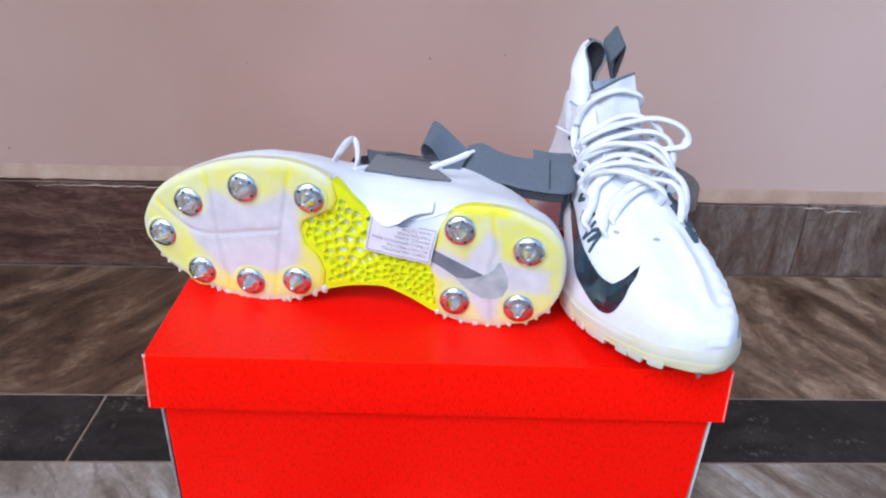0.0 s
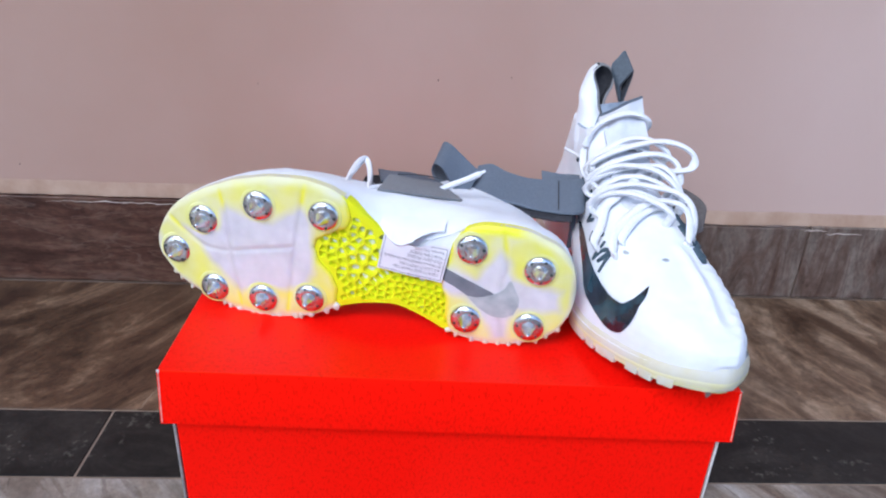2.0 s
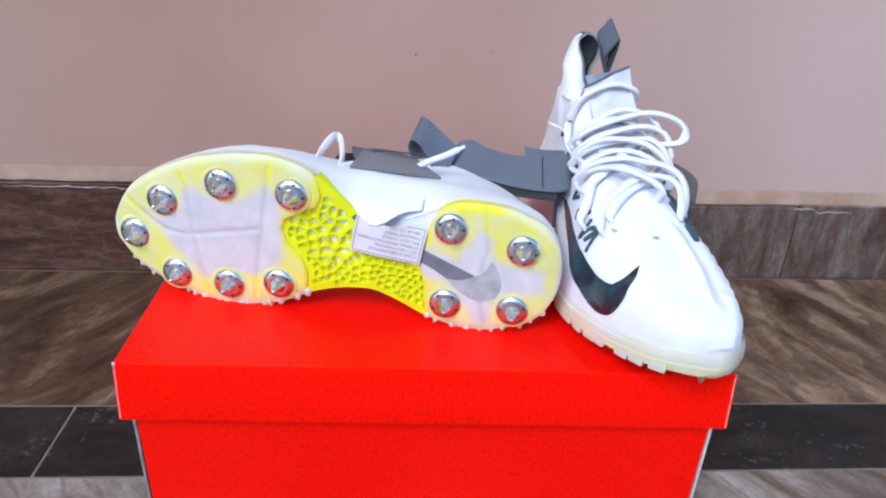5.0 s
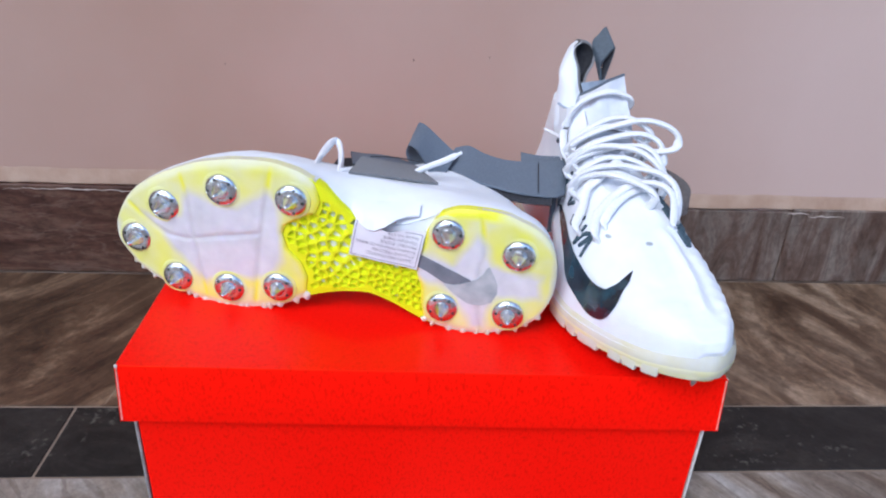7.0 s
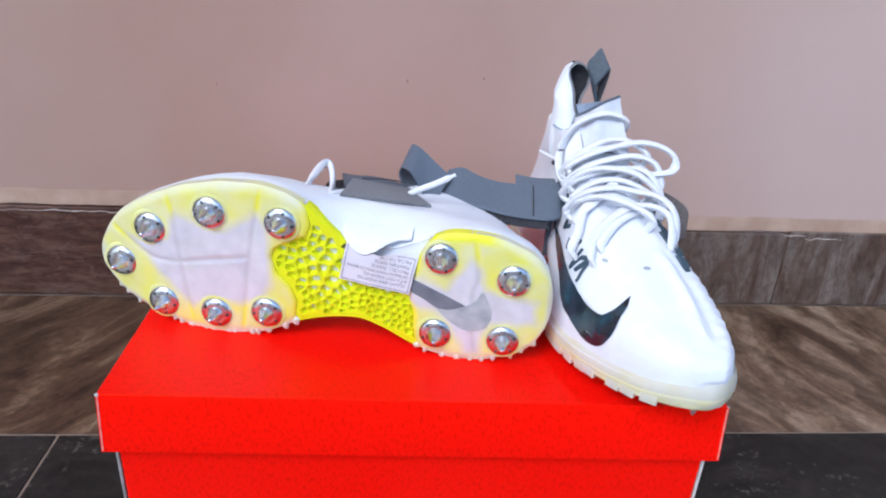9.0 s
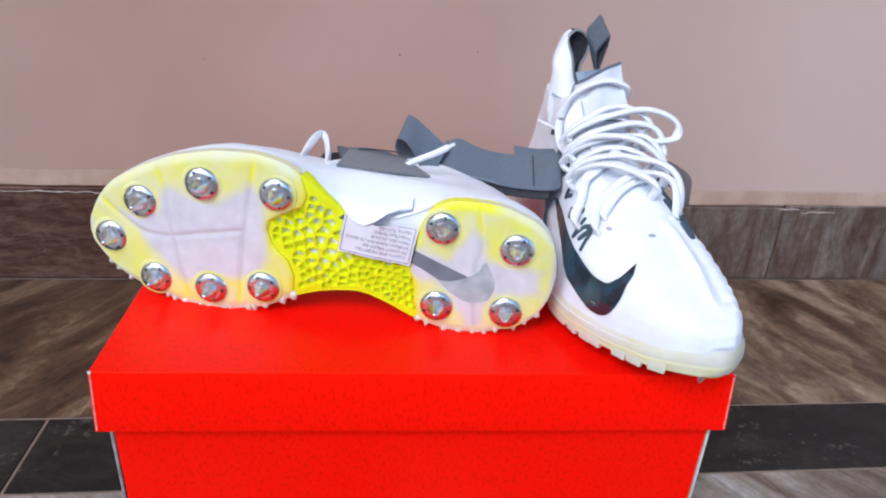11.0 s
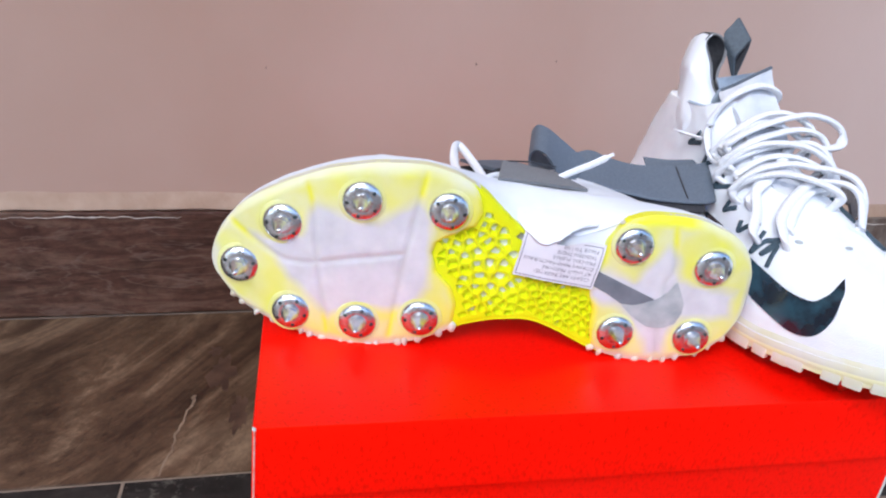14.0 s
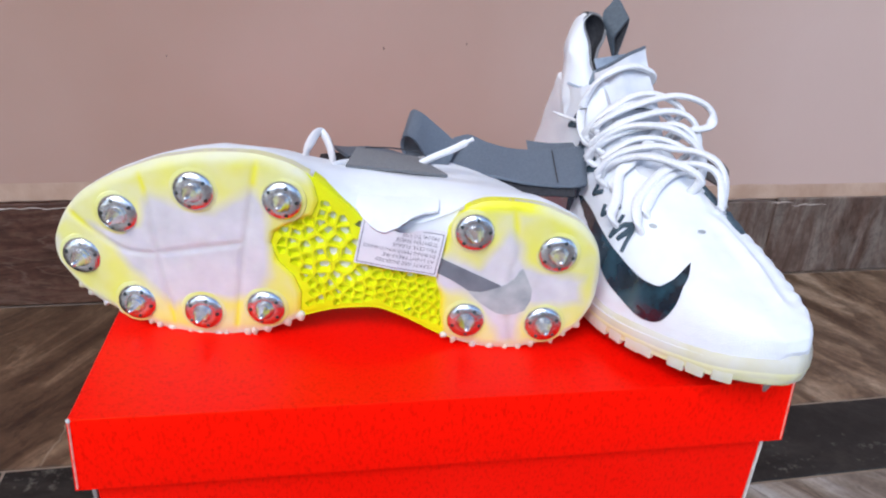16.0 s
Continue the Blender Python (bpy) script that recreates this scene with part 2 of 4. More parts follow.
# bluish second tone puts reflections on the glossy film into its colour
NAVY = mat("dark_navy_film", (0.008, 0.014, 0.024), 0.22, second=(0.02, 0.06, 0.085), scale=70, coat=0.6, mix=(0.45, 0.62), bump=0.5, bump_scale=120)
THREAD = mat("dark_teal_thread", (0.03, 0.06, 0.085), 0.6, second=(0.05, 0.085, 0.11), scale=300)
YELLOW = mat("neon_yellow_plastic", (0.74, 0.82, 0.004), 0.35, second=(0.72, 0.74, 0.0), scale=60, sss=0.1)
MILK = mat("milky_yellow_rubber", (0.71, 0.70, 0.17), 0.32, second=(0.73, 0.73, 0.38), scale=45, mix=(0.3, 0.66), sss=0.25, bump=0.05, coat=0.2)
nt = MILK.node_tree
at = nt.nodes.new("ShaderNodeAttribute")
at.attribute_name = "clear"
film = nt.nodes.new("ShaderNodeTexNoise")
film.inputs["Scale"].default_value, film.inputs["Detail"].default_value = 70, 5
film_c = nt.nodes.new("ShaderNodeValToRGB")
film_c.color_ramp.elements[0].position, film_c.color_ramp.elements[1].position = 0.3, 0.7
film_c.color_ramp.elements[0].color, film_c.color_ramp.elements[1].color = (0.56, 0.555, 0.585, 1), (0.69, 0.68, 0.71, 1)
co = nt.nodes.new("ShaderNodeTexCoord")
nt.links.new(co.outputs["Object"], film.inputs["Vector"])
nt.links.new(film.outputs["Fac"], film_c.inputs[0])
mixer = nt.nodes.new("ShaderNodeMix")
mixer.data_type = "RGBA"
ramp = [n for n in nt.nodes if n.type == "VALTORGB" and n != film_c][0]
nt.links.new(at.outputs["Fac"], mixer.inputs["Factor"])
nt.links.new(ramp.outputs[0], mixer.inputs["A"])
nt.links.new(film_c.outputs[0], mixer.inputs["B"])
rubber = mixer.outputs["Result"]
for tint, colour in (("neon", (0.80, 0.78, 0.005, 1)), ("rim", (0.70, 0.685, 0.60, 1)), ("seam", (0.50, 0.49, 0.50, 1))):
    at = nt.nodes.new("ShaderNodeAttribute")
    at.attribute_name = tint
    mixer = nt.nodes.new("ShaderNodeMix")
    mixer.data_type = "RGBA"
    mixer.inputs["B"].default_value = colour
    nt.links.new(at.outputs["Fac"], mixer.inputs["Factor"])
    nt.links.new(rubber, mixer.inputs["A"])
    rubber = mixer.outputs["Result"]
nt.links.new(rubber, nt.nodes["Principled BSDF"].inputs["Base Color"])
FROST = mat("frosted_clear_rubber", (0.64, 0.64, 0.58), 0.35, second=(0.62, 0.60, 0.44), scale=80, sss=0.25, coat=0.2)
FOOT = mat("pale_yellow_rubber", (0.72, 0.70, 0.38), 0.35, second=(0.70, 0.69, 0.52), scale=60, sss=0.25, coat=0.2)
STEEL = mat("bright_steel", (0.74, 0.77, 0.80), 0.27, 1.0, second=(0.60, 0.63, 0.66), scale=260, bump=0.3, bump_scale=420)
HOLE = mat("hole_shade", (0.06, 0.07, 0.07), 0.35, 0.6)
PAPER = mat("white_sticker_paper", (0.74, 0.73, 0.77), 0.55, second=(0.68, 0.67, 0.72), scale=80, bump=0.1)
INK = mat("grey_ink", (0.17, 0.165, 0.21), 0.6)
SWGREY = mat("slate_grey_film", (0.13, 0.15, 0.18), 0.4, second=(0.18, 0.20, 0.23), scale=90)
WINDOW = mat("translucent_grey_film", (0.30, 0.34, 0.36), 0.35, second=(0.46, 0.49, 0.50), scale=90)


# ---------------------------------------------------------------- mesh helpers
def from_bm(name, bm, material, smooth=True):
    bmesh.ops.recalc_face_normals(bm, faces=bm.faces)
    me = bpy.data.meshes.new(name)
    bm.to_mesh(me)
    bm.free()
    me.materials.append(material)
    if smooth:
        me.polygons.foreach_set("use_smooth", [True] * len(me.polygons))
        me.set_sharp_from_angle(angle=radians(42))
    return me


def part(name, bm, material, parent, label="", smooth=True):
    ob = new(name, from_bm(name, bm, material, smooth))
    ob.parent = parent
    if label:
        ob["label"] = label
    return ob


def empty(name, m, label, category, group="", kind=""):
    ob = new(name)
    ob.empty_display_size = 0.02
    ob.matrix_world = m
    return tagged(ob, label, category, group, kind)


def box_bm(x0, x1, y0, y1, z0, z1, bevel=0.0, seg=2):
    bm = bmesh.new()
    bmesh.ops.create_cube(bm, size=1)
    for v in bm.verts:
        v.co = Vector((x0 + (v.co.x + 0.5) * (x1 - x0), y0 + (v.co.y + 0.5) * (y1 - y0), z0 + (v.co.z + 0.5) * (z1 - z0)))
    if bevel:
        bmesh.ops.bevel(bm, geom=list(bm.edges), offset=bevel, segments=seg, affect="EDGES", profile=0.5)
    return bm


def grid_bm(rows, thick=None, close=False):
    """A sheet from rows of points; with thick, a vector for each point gives it a back face and edges."""
    bm = bmesh.new()
    front = [[bm.verts.new(p) for p in row] for row in rows]
    n, k = len(rows), len(rows[0])

    def skin(g, flip=False):
        for i in range(n - 1):
            for j in range(k - (0 if close else 1)):
                q = [g[i][j], g[i + 1][j], g[i + 1][(j + 1) % k], g[i][(j + 1) % k]]
                try:
                    bm.faces.new(q[::-1] if flip else q)
                except ValueError:
                    pass
    skin(front)
    if thick is not None:
        back = [[bm.verts.new(Vector(p) + Vector(d)) for p, d in zip(r, t)] for r, t in zip(rows, thick)]
        skin(back, True)
        rim = ([(0, j) for j in range(k)] + [(i, k - 1) for i in range(1, n)] + [(n - 1, j) for j in range(k - 2, -1, -1)]
               + [(i, 0) for i in range(n - 2, 0, -1)])
        for a, b in zip(rim, rim[1:] + rim[:1]):
            bm.faces.new((front[a[0]][a[1]], front[b[0]][b[1]], back[b[0]][b[1]], back[a[0]][a[1]]))
    bmesh.ops.remove_doubles(bm, verts=bm.verts, dist=1e-5)
    return bm


def lerp(a, b, t):
    return a + (b - a) * t


def table(x, xs, ys):
    return float(np.interp(x, xs, ys))


def spline(points, per=8):
    """A smooth line through the points."""
    p = [Vector(q) for q in points]
    p = [2 * p[0] - p[1]] + p + [2 * p[-1] - p[-2]]
    out = []
    for i in range(1, len(p) - 2):
        for k in range(per):
            t = k / per
            a, b, c, d = p[i - 1:i + 3]
            out.append(0.5 * (2 * b + (c - a) * t + (2 * a - 5 * b + 4 * c - d) * t * t + (3 * b - a - 3 * c + d) * t ** 3))
    return out + [p[-2]]


def tube_bm(points, radius, sides=8, flat=1.0, up=Vector((0, 0, 1)), per=8, tip=False):
    """A cord along a smooth line; flat below 1 makes it a tape."""
    line = spline(points, per)
    rows = []
    for i, p in enumerate(line):
        d = (line[min(i + 1, len(line) - 1)] - line[max(i - 1, 0)]).normalized()
        a = d.cross(up)
        a = a.normalized() if a.length > 1e-4 else Vector((1, 0, 0))
        b = d.cross(a).normalized()
        r = radius * (0.55 if tip and i > len(line) - 4 else 1.0)
        rows.append([p + a * r * math.cos(2 * math.pi * k / sides) + b * r * flat * math.sin(2 * math.pi * k / sides) for k in range(sides)])
    bm = grid_bm(rows, close=True)
    for row in (rows[0], rows[-1]):
        vs = [min(bm.verts, key=lambda v: (v.co - q).length) for q in row]
        if len(set(vs)) == sides:
            bm.faces.new(vs)
    return bm


def ribbon_bm(points, widths, thick=0.0016, per=8):
    """A woven band along a smooth line; widths gives half its breadth as a vector at each point."""
    line, wide = spline(points, per), spline(widths, per)
    rows, th = [], []
    for i, (p, w) in enumerate(zip(line, wide)):
        d = (line[min(i + 1, len(line) - 1)] - line[max(i - 1, 0)]).normalized()
        n = d.cross(w).normalized() * thick
        rows.append([p + w * k for k in (-1, -0.94, 0, 0.94, 1)])
        th.append([n * s for s in (0.5, 1, 1, 1, 0.5)])
    return grid_bm(rows, th)


def lathe_bm(profile, sides=24):
    return grid_bm([[(r * math.cos(2 * math.pi * k / sides), r * math.sin(2 * math.pi * k / sides), z) for k in range(sides)] for r, z in profile], close=True)


# ---------------------------------------------------------------- the place: floor, wall, skirting, added unseen walls and roof
WALL_Y, BAND_Y0, BAND_Y1 = 0.330, 0.114, 0.040
floor = tagged(new("floor", from_bm("floor", box_bm(-4, 4, -6, WALL_Y + 0.02, -0.15, -0.0009), GROUT)), "tan grout bed under polished marble floor tiles", "floor", kind="structure")


def tile(x0, x1, y0, y1, material, label="", turn=0.0):
    bm = box_bm(x0 + 0.0011, x1 - 0.0011, y0 + 0.0011, y1 - 0.0011, -0.012, 0.0, 0.0004, 1)
    return part("tile", bm, material, floor, label)


for x0, x1, m in ((-4, -1.15, BROWN), (-1.15, 0.02, BROWN), (0.02, 0.62, TAN), (0.62, 4, BROWN)):
    tile(x0, x1, BAND_Y0, WALL_Y, m)
for x0, x1 in ((-4, -0.9), (-0.9, -0.264), (-0.264, 0.45), (0.45, 1.1), (1.1, 4)):
    tile(x0, x1, BAND_Y1, BAND_Y0, BLACK, "black granite border tile")
for x0, x1 in ((-4, -0.75), (-0.75, 0.1), (0.1, 0.9), (0.9, 4)):
    for y0, y1 in ((-0.55, BAND_Y1), (-1.15, -0.55), (-6, -1.15)):
        tile(x0, x1, y0, y1, PALE, "pale grey marble tile")

# a jagged pale vein and dark patches in the brown tile
rows = []
for i in range(33):
    a = i / 32
    x = -0.2435 + 0.012 * a + 0.0030 * noise.noise((a * 5, 2, 0)) + 0.0012 * noise.noise((a * 16, 7, 0))
    w = 0.0006 + 0.0009 * abs(noise.noise((a * 9, 4, 0))) + 0.004 * max(0.0, a - 0.75)
    rows.append([(x - w, BAND_Y0 + 0.002 + 0.085 * a, 0.0), (x, BAND_Y0 + 0.002 + 0.085 * a, 0.00025), (x + w, BAND_Y0 + 0.002 + 0.085 * a, 0.0)])
part("vein", grid_bm(rows), VEIN, floor, "pale vein in the brown marble")
for px, py, pr, grow in ((-0.214, 0.232, 0.013, 1.6), (-0.198, 0.176, 0.008, 2.4), (-0.222, 0.262, 0.006, 1.2)):
    ring = []
    for i in range(48):
        a = 2 * math.pi * i / 48
        r = pr * (1 + 0.75 * noise.noise((2.2 * math.cos(a) + px * 90, 2.2 * math.sin(a), 3)) + 0.3 * noise.noise((7 * math.cos(a), 7 * math.sin(a), px * 60)))
        ring.append((px + r * math.cos(a) * 0.8, py + r * math.sin(a) * grow))
    bm = grid_bm([[(lerp(px, x, k), lerp(py, y, k), 0.00025 * (1 - k)) for x, y in ring] for k in (1, 0.6, 0.02)], close=True)
    part("stone_patch", bm, PATCH, floor, "dark patch in the brown marble")

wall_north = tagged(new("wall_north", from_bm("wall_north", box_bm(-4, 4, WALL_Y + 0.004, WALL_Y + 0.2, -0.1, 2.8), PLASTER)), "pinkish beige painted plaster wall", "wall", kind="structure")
# side wall out of view, added to limit sky light from the left
added_wall_west = tagged(new("added_wall_west", from_bm("added_wall_west", box_bm(-3.35, -3.2, -1.35, WALL_Y + 0.004, -0.002, 2.8), PLASTER)), "unseen plaster side wall, added out of view on the left", "wall", kind="structure")
# unseen wall opposite, added to cut low sky on the box front
added_wall_south = tagged(new("added_wall_south", from_bm("added_wall_south", box_bm(-4, 4, -3.45, -3.3, -0.002, 1.0), PLASTER)), "unseen plaster wall opposite, added to block low sky", "wall", kind="structure")
# unseen overhead slab, added to keep some sky light off the wall
ceiling = tagged(new("ceiling", from_bm("ceiling", box_bm(-4, 4, -0.6, WALL_Y + 0.2, 2.8, 2.95), ADDED_ROOF)), "unseen white roof slab added to hold back light from above", "ceiling", kind="structure")

skirting = empty("baseboard", pose(0, 0, 0), "polished marble skirting along the plaster wall", "skirting", kind="structure")
for x0, x1, h, m in ((-4, -1.0, 0.098, SKIRT), (-1.0, 0.10, 0.098, SKIRT), (0.10, 0.412, 0.086, SKIRT2), (0.412, 1.2, 0.089, SKIRT2), (1.2, 4, 0.09, SKIRT2)):
    part("slab", box_bm(x0 + 0.0005, x1 - 0.0005, WALL_Y - 0.003, WALL_Y + 0.003, 0.001, h, 0.0008, 1), m, skirting)
part("grout_line", box_bm(-4, 4, WALL_Y - 0.0044, WALL_Y - 0.0031, -0.001, 0.0010, 0.0004, 1), DARKGROUT, skirting, "tan grout along the foot")
# the rough plaster lip over the skirting
lip_rows = []
for i in range(241):
    x = -1.2 + i * 0.01
    edge = (0.098 if x < 0.1 else 0.0865) + 0.002 * noise.noise((x * 14, 0, 0)) + 0.0018 * noise.noise((x * 60, 3, 0))
    lip_rows.append([(x, WALL_Y + 0.0035, edge + dz) for dz in (0.0, 0.001)] + [(x, WALL_Y + 0.0005 + 0.001 * noise.noise((x * 30, 1, 0)), edge + 0.0015), (x, WALL_Y + 0.001, edge + 0.006), (x, WALL_Y + 0.0038, edge + 0.016)])
lip = tagged(new("trim", from_bm("trim", grid_bm(lip_rows), LIP)), "uneven plaster lip above the marble skirting", "trim", kind="structure")


# white plaster smeared over the skirting's edge
for x0, x1, z, h in ((0.404, 0.430, 0.0850, 0.0035), (0.428, 0.470, 0.0820, 0.0022), (-0.40, -0.25, 0.0940, 0.0016)):
    rows = []
    for i in range(41):
        a = i / 40
        x = lerp(x0, x1, a)
        m = z + 0.0018 * noise.noise((x * 160, 4, z * 90))
        w = h * (0.25 + 0.9 * abs(noise.noise((x * 120, 9, 1)))) * math.sin(math.pi * min(1, max(0.02, a)))
        rows.append([(x, WALL_Y - 0.0034, m - w), (x, WALL_Y - 0.0041, m), (x, WALL_Y - 0.0034, m + w)])
    part("plaster_smear", grid_bm(rows, [[(0, 0.001, 0)] * 3 for _ in rows]), SMEAR, skirting, "white plaster smear")

# chips and nail marks in the plaster
for x, z, w in ((-0.002, 0.231, 0.0015), (-0.177, 0.221, 0.0011), (0.070, 0.236, 0.0012), (-0.421, 0.130, 0.0014), (0.336, 0.341, 0.0024)):
    bm = bmesh.new()
    bmesh.ops.create_icosphere(bm, subdivisions=2, radius=w)
    for v in bm.verts:
        v.co = v.co * (1 + 0.5 * noise.noise(v.co * 700 + Vector((x * 50, z * 50, 0))))
        v.co.y *= 0.25
        v.co.x *= 0.55
    bm.transform(Matrix.Translation((x, WALL_Y + 0.004, z)))
    part("chip", bm, CHIP, wall_north, "small dark chip in the plaster")


# ---------------------------------------------------------------- the shoe box
BOX = pose(-0.175, 0.0, 0.0, 0, 0, -0.8)
LX, LY, LZ = 0.3565, 0.255, 0.0385
shoe_box = empty("shoe_box", BOX, "closed red cardboard shoe box standing on the marble floor", "shoe box")


def lid_bm():
    """An open tray upside down, its top a little lower towards one end."""
    bm = bmesh.new()
    t = 0.0014
    drop = lambda x: 0.125 - 0.005 * x / LX
    nx, ny = 24, 14

    def top(x, y, dz):
        sag = -0.0012 * math.sin(math.pi * x / LX) * math.sin(math.pi * min(max(y / LY, 0), 1))
        return Vector((x, y, drop(x) + dz + sag))
    rows = [[top(LX * i / nx, LY * j / ny, 0) for j in range(ny + 1)] for i in range(nx + 1)]
    g = [[bm.verts.new(p) for p in r] for r in rows]
    for i in range(nx):
        for j in range(ny):
            bm.faces.new((g[i][j], g[i + 1][j], g[i + 1][j + 1], g[i][j + 1]))
    rim = [g[i][0] for i in range(nx + 1)] + [g[nx][j] for j in range(1, ny + 1)] + [g[i][ny] for i in range(nx - 1, -1, -1)] + [g[0][j] for j in range(ny - 1, 0, -1)]
    cx, cy = LX / 2, LY / 2

    def ring(prev, dz, grow):
        out = []
        for v in rim:
            x, y = v.co.x, v.co.y
            x2 = x + grow * (1 if x > cx else -1) * (1 if (x < 1e-6 or x > LX - 1e-6) else 0)
            y2 = y + grow * (1 if y > cy else -1) * (1 if (y < 1e-6 or y > LY - 1e-6) else 0)
            out.append(bm.verts.new((x2, y2, v.co.z + dz)))
        for k in range(len(rim)):
            a, b = k, (k + 1) % len(rim)
            bm.faces.new((prev[a], prev[b], out[b], out[a]))
        return out
    r1 = ring(rim, -0.0006, 0.0005)
    r2 = ring(r1, -LZ, 0.0022)
    r3 = ring(r2, -LZ, 0.0022 - t)
    ring(r3, -0.003, -t)
    return bm


lid = part("lid", lid_bm(), RED, shoe_box, "red cardboard lid with sharp folded edges")
body = part("body", box_bm(0.0045, LX - 0.0045, 0.0046, LY - 0.004, 0.0, 0.1155, 0.0006, 1), RED, shoe_box, "red cardboard tray")
for side in (-1, 1):
    xe = 0.0045 if side < 0 else LX - 0.0045
    x0, x1 = sorted((xe + side * 0.0001, xe + side * 0.0011))
    # thin dark strip carries the shade of the gap next to the flap
    part("gap_shade_strip", box_bm(x0, x1, 0.0075, LY - 0.006, 0.0, 0.113), GAPSHADE, shoe_box, "dark strip for the shade in the gap beside the side flap")
    # same card edge on both sides: white on the right, greyer on the left
    x0, x1 = sorted((xe + side * 0.0011, xe + side * 0.0030))
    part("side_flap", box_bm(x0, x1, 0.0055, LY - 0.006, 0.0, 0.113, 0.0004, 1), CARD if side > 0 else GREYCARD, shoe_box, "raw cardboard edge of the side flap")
    xl = 0.0004 if side < 0 else LX - 0.0004
    z0 = 0.125 if side < 0 else 0.120
    line = [(xl + side * 0.0016 * k / 8, -0.0006 - 0.0014 * k / 8, z0 - 0.001 - (LZ - 0.002) * k / 8) for k in range(9)]
    part("worn_edge", tube_bm(line, 0.0005, 6, per=1), WORN, lid, "paler worn fold of the lid")
for x, y, z, r in ((0.0002, -0.0004, 0.1248, 0.0010), (LX + 0.0002, 0.0006, 0.1194, 0.0008)):
    bm = bmesh.new()
    bmesh.ops.create_icosphere(bm, subdivisions=2, radius=r)
    for v in bm.verts:
        v.co = v.co * (1 + 0.6 * noise.noise(v.co * 900)) + Vector((x, y, z))
    part("worn_corner", bm, CARD, lid, "white worn corner of the lid")


# ---------------------------------------------------------------- the cleats
LEN = 0.2840
SOLE_HI = ((0, .006, .017, .0315, .046, .063, .075, .0935, .124, .135, .143, .1575, .175, .200, .2225, .247, .2655, .2790, .284),
           (0, .023, .033, .040, .042, .042, .036, .026, .028, .038, .046, .056, .0607, .0600, .0553, .0450, .0325, .016, .001))
SOLE_LO = ((0, .003, .018, .040, .062, .081, .1005, .116, .138, .1535, .174, .202, .2265, .250, .2665, .2800, .284),
           (0, -.021, -.036, -.043, -.043, -.038, -.028, -.022, -.024, -.028, -.038, -.043, -.041, -.034, -.026, -.016, .001))
UP_HI = ((0, .004, .012, .03, .06, .10, .14, .17, .20, .22, .247, .2655, .279, .284),
         (.0, .016, .028, .038, .042, .044, .050, .058, .060, .0553, .0450, .0325, .016, .001))
UP_LO = ((0, .004, .012, .03, .06, .081, .1005, .116, .138, .1535, .174, .20, .2265, .25, .2665, .280, .284),
         (0, -.016, -.027, -.036, -.041, -.034, -.026, -.0205, -.0225, -.026, -.036, -.041, -.040, -.033, -.025, -.016, .001))
STUDS = ((.2452, .0252), (.2055, .0405), (.1628, .0375), (.2684, -.0008), (.2419, -.0248), (.2066, -.0272), (.1740, -.0233),
         (.0672, .0250), (.0242, .0152), (.0686, -.0260), (.0272, -.0262))
# rings of the upper: heel point (u, z), front point (u, z), breadth, roundness
RINGS = ((.003, .006, .2810, .012, .965, 24), (.0005, .014, .2828, .020, .96, 16), (.001, .022, .2812, .027, .94, 11), (.002, .030, .2762, .0335, .91, 8), (.0035, .036, .2680, .0388, .885, 6),
         (.005, .042, .258, .043, .86, 4.5), (.009, .053, .240, .0505, .80, 3.4), (.014, .063, .222, .057, .75, 2.9),
         (.021, .076, .199, .065, .69, 2.6), (.030, .090, .175, .0755, .63, 2.4), (.042, .105, .150, .089, .58, 2.3),
         (.054, .120, .130, .103, .53, 2.2), (.063, .134, .120, .114, .49, 2.2), (.070, .144, .114, .121, .46, 2.2))


def smoothed(tab):
    """An outline of the sole as a dense, rounded curve."""
    us = np.linspace(0, LEN, 569)
    v = np.interp(us, *tab)
    k = np.exp(-0.5 * (np.arange(-24, 25) / 8.0) ** 2)
    soft = np.convolve(np.pad(v, 24, mode="edge"), k / k.sum(), "valid")
    heel = np.interp(0.03, *tab) * np.sqrt(np.clip(1 - (1 - us / 0.03) ** 2, 0, 1))
    a = np.interp(0.245, *tab)
    toe = a * np.clip(1 - (np.clip(us - 0.245, 0, 1) / (LEN - 0.245)) ** 1.5, 0, 1) ** 0.62
    wh, wt = np.clip((us - 0.004) / 0.02, 0, 1), np.clip((LEN - us - 0.004) / 0.03, 0, 1)
    v = soft * wh + heel * (1 - wh)
    return us, v * wt + toe * (1 - wt)


SOLE_HI, SOLE_LO, UP_HI, UP_LO = smoothed(SOLE_HI), smoothed(SOLE_LO), smoothed(UP_HI), smoothed(UP_LO)


def spring(u):
    return table(u, (0, .01, .05, .10, .13, .17, .21, .243, .265, .28), (.003, .001, 0, .002, .002, 0, 0, .0035, .0065, .0095))


def sole_v(u, b):
    return lerp(table(u, *SOLE_LO), table(u, *SOLE_HI), b)


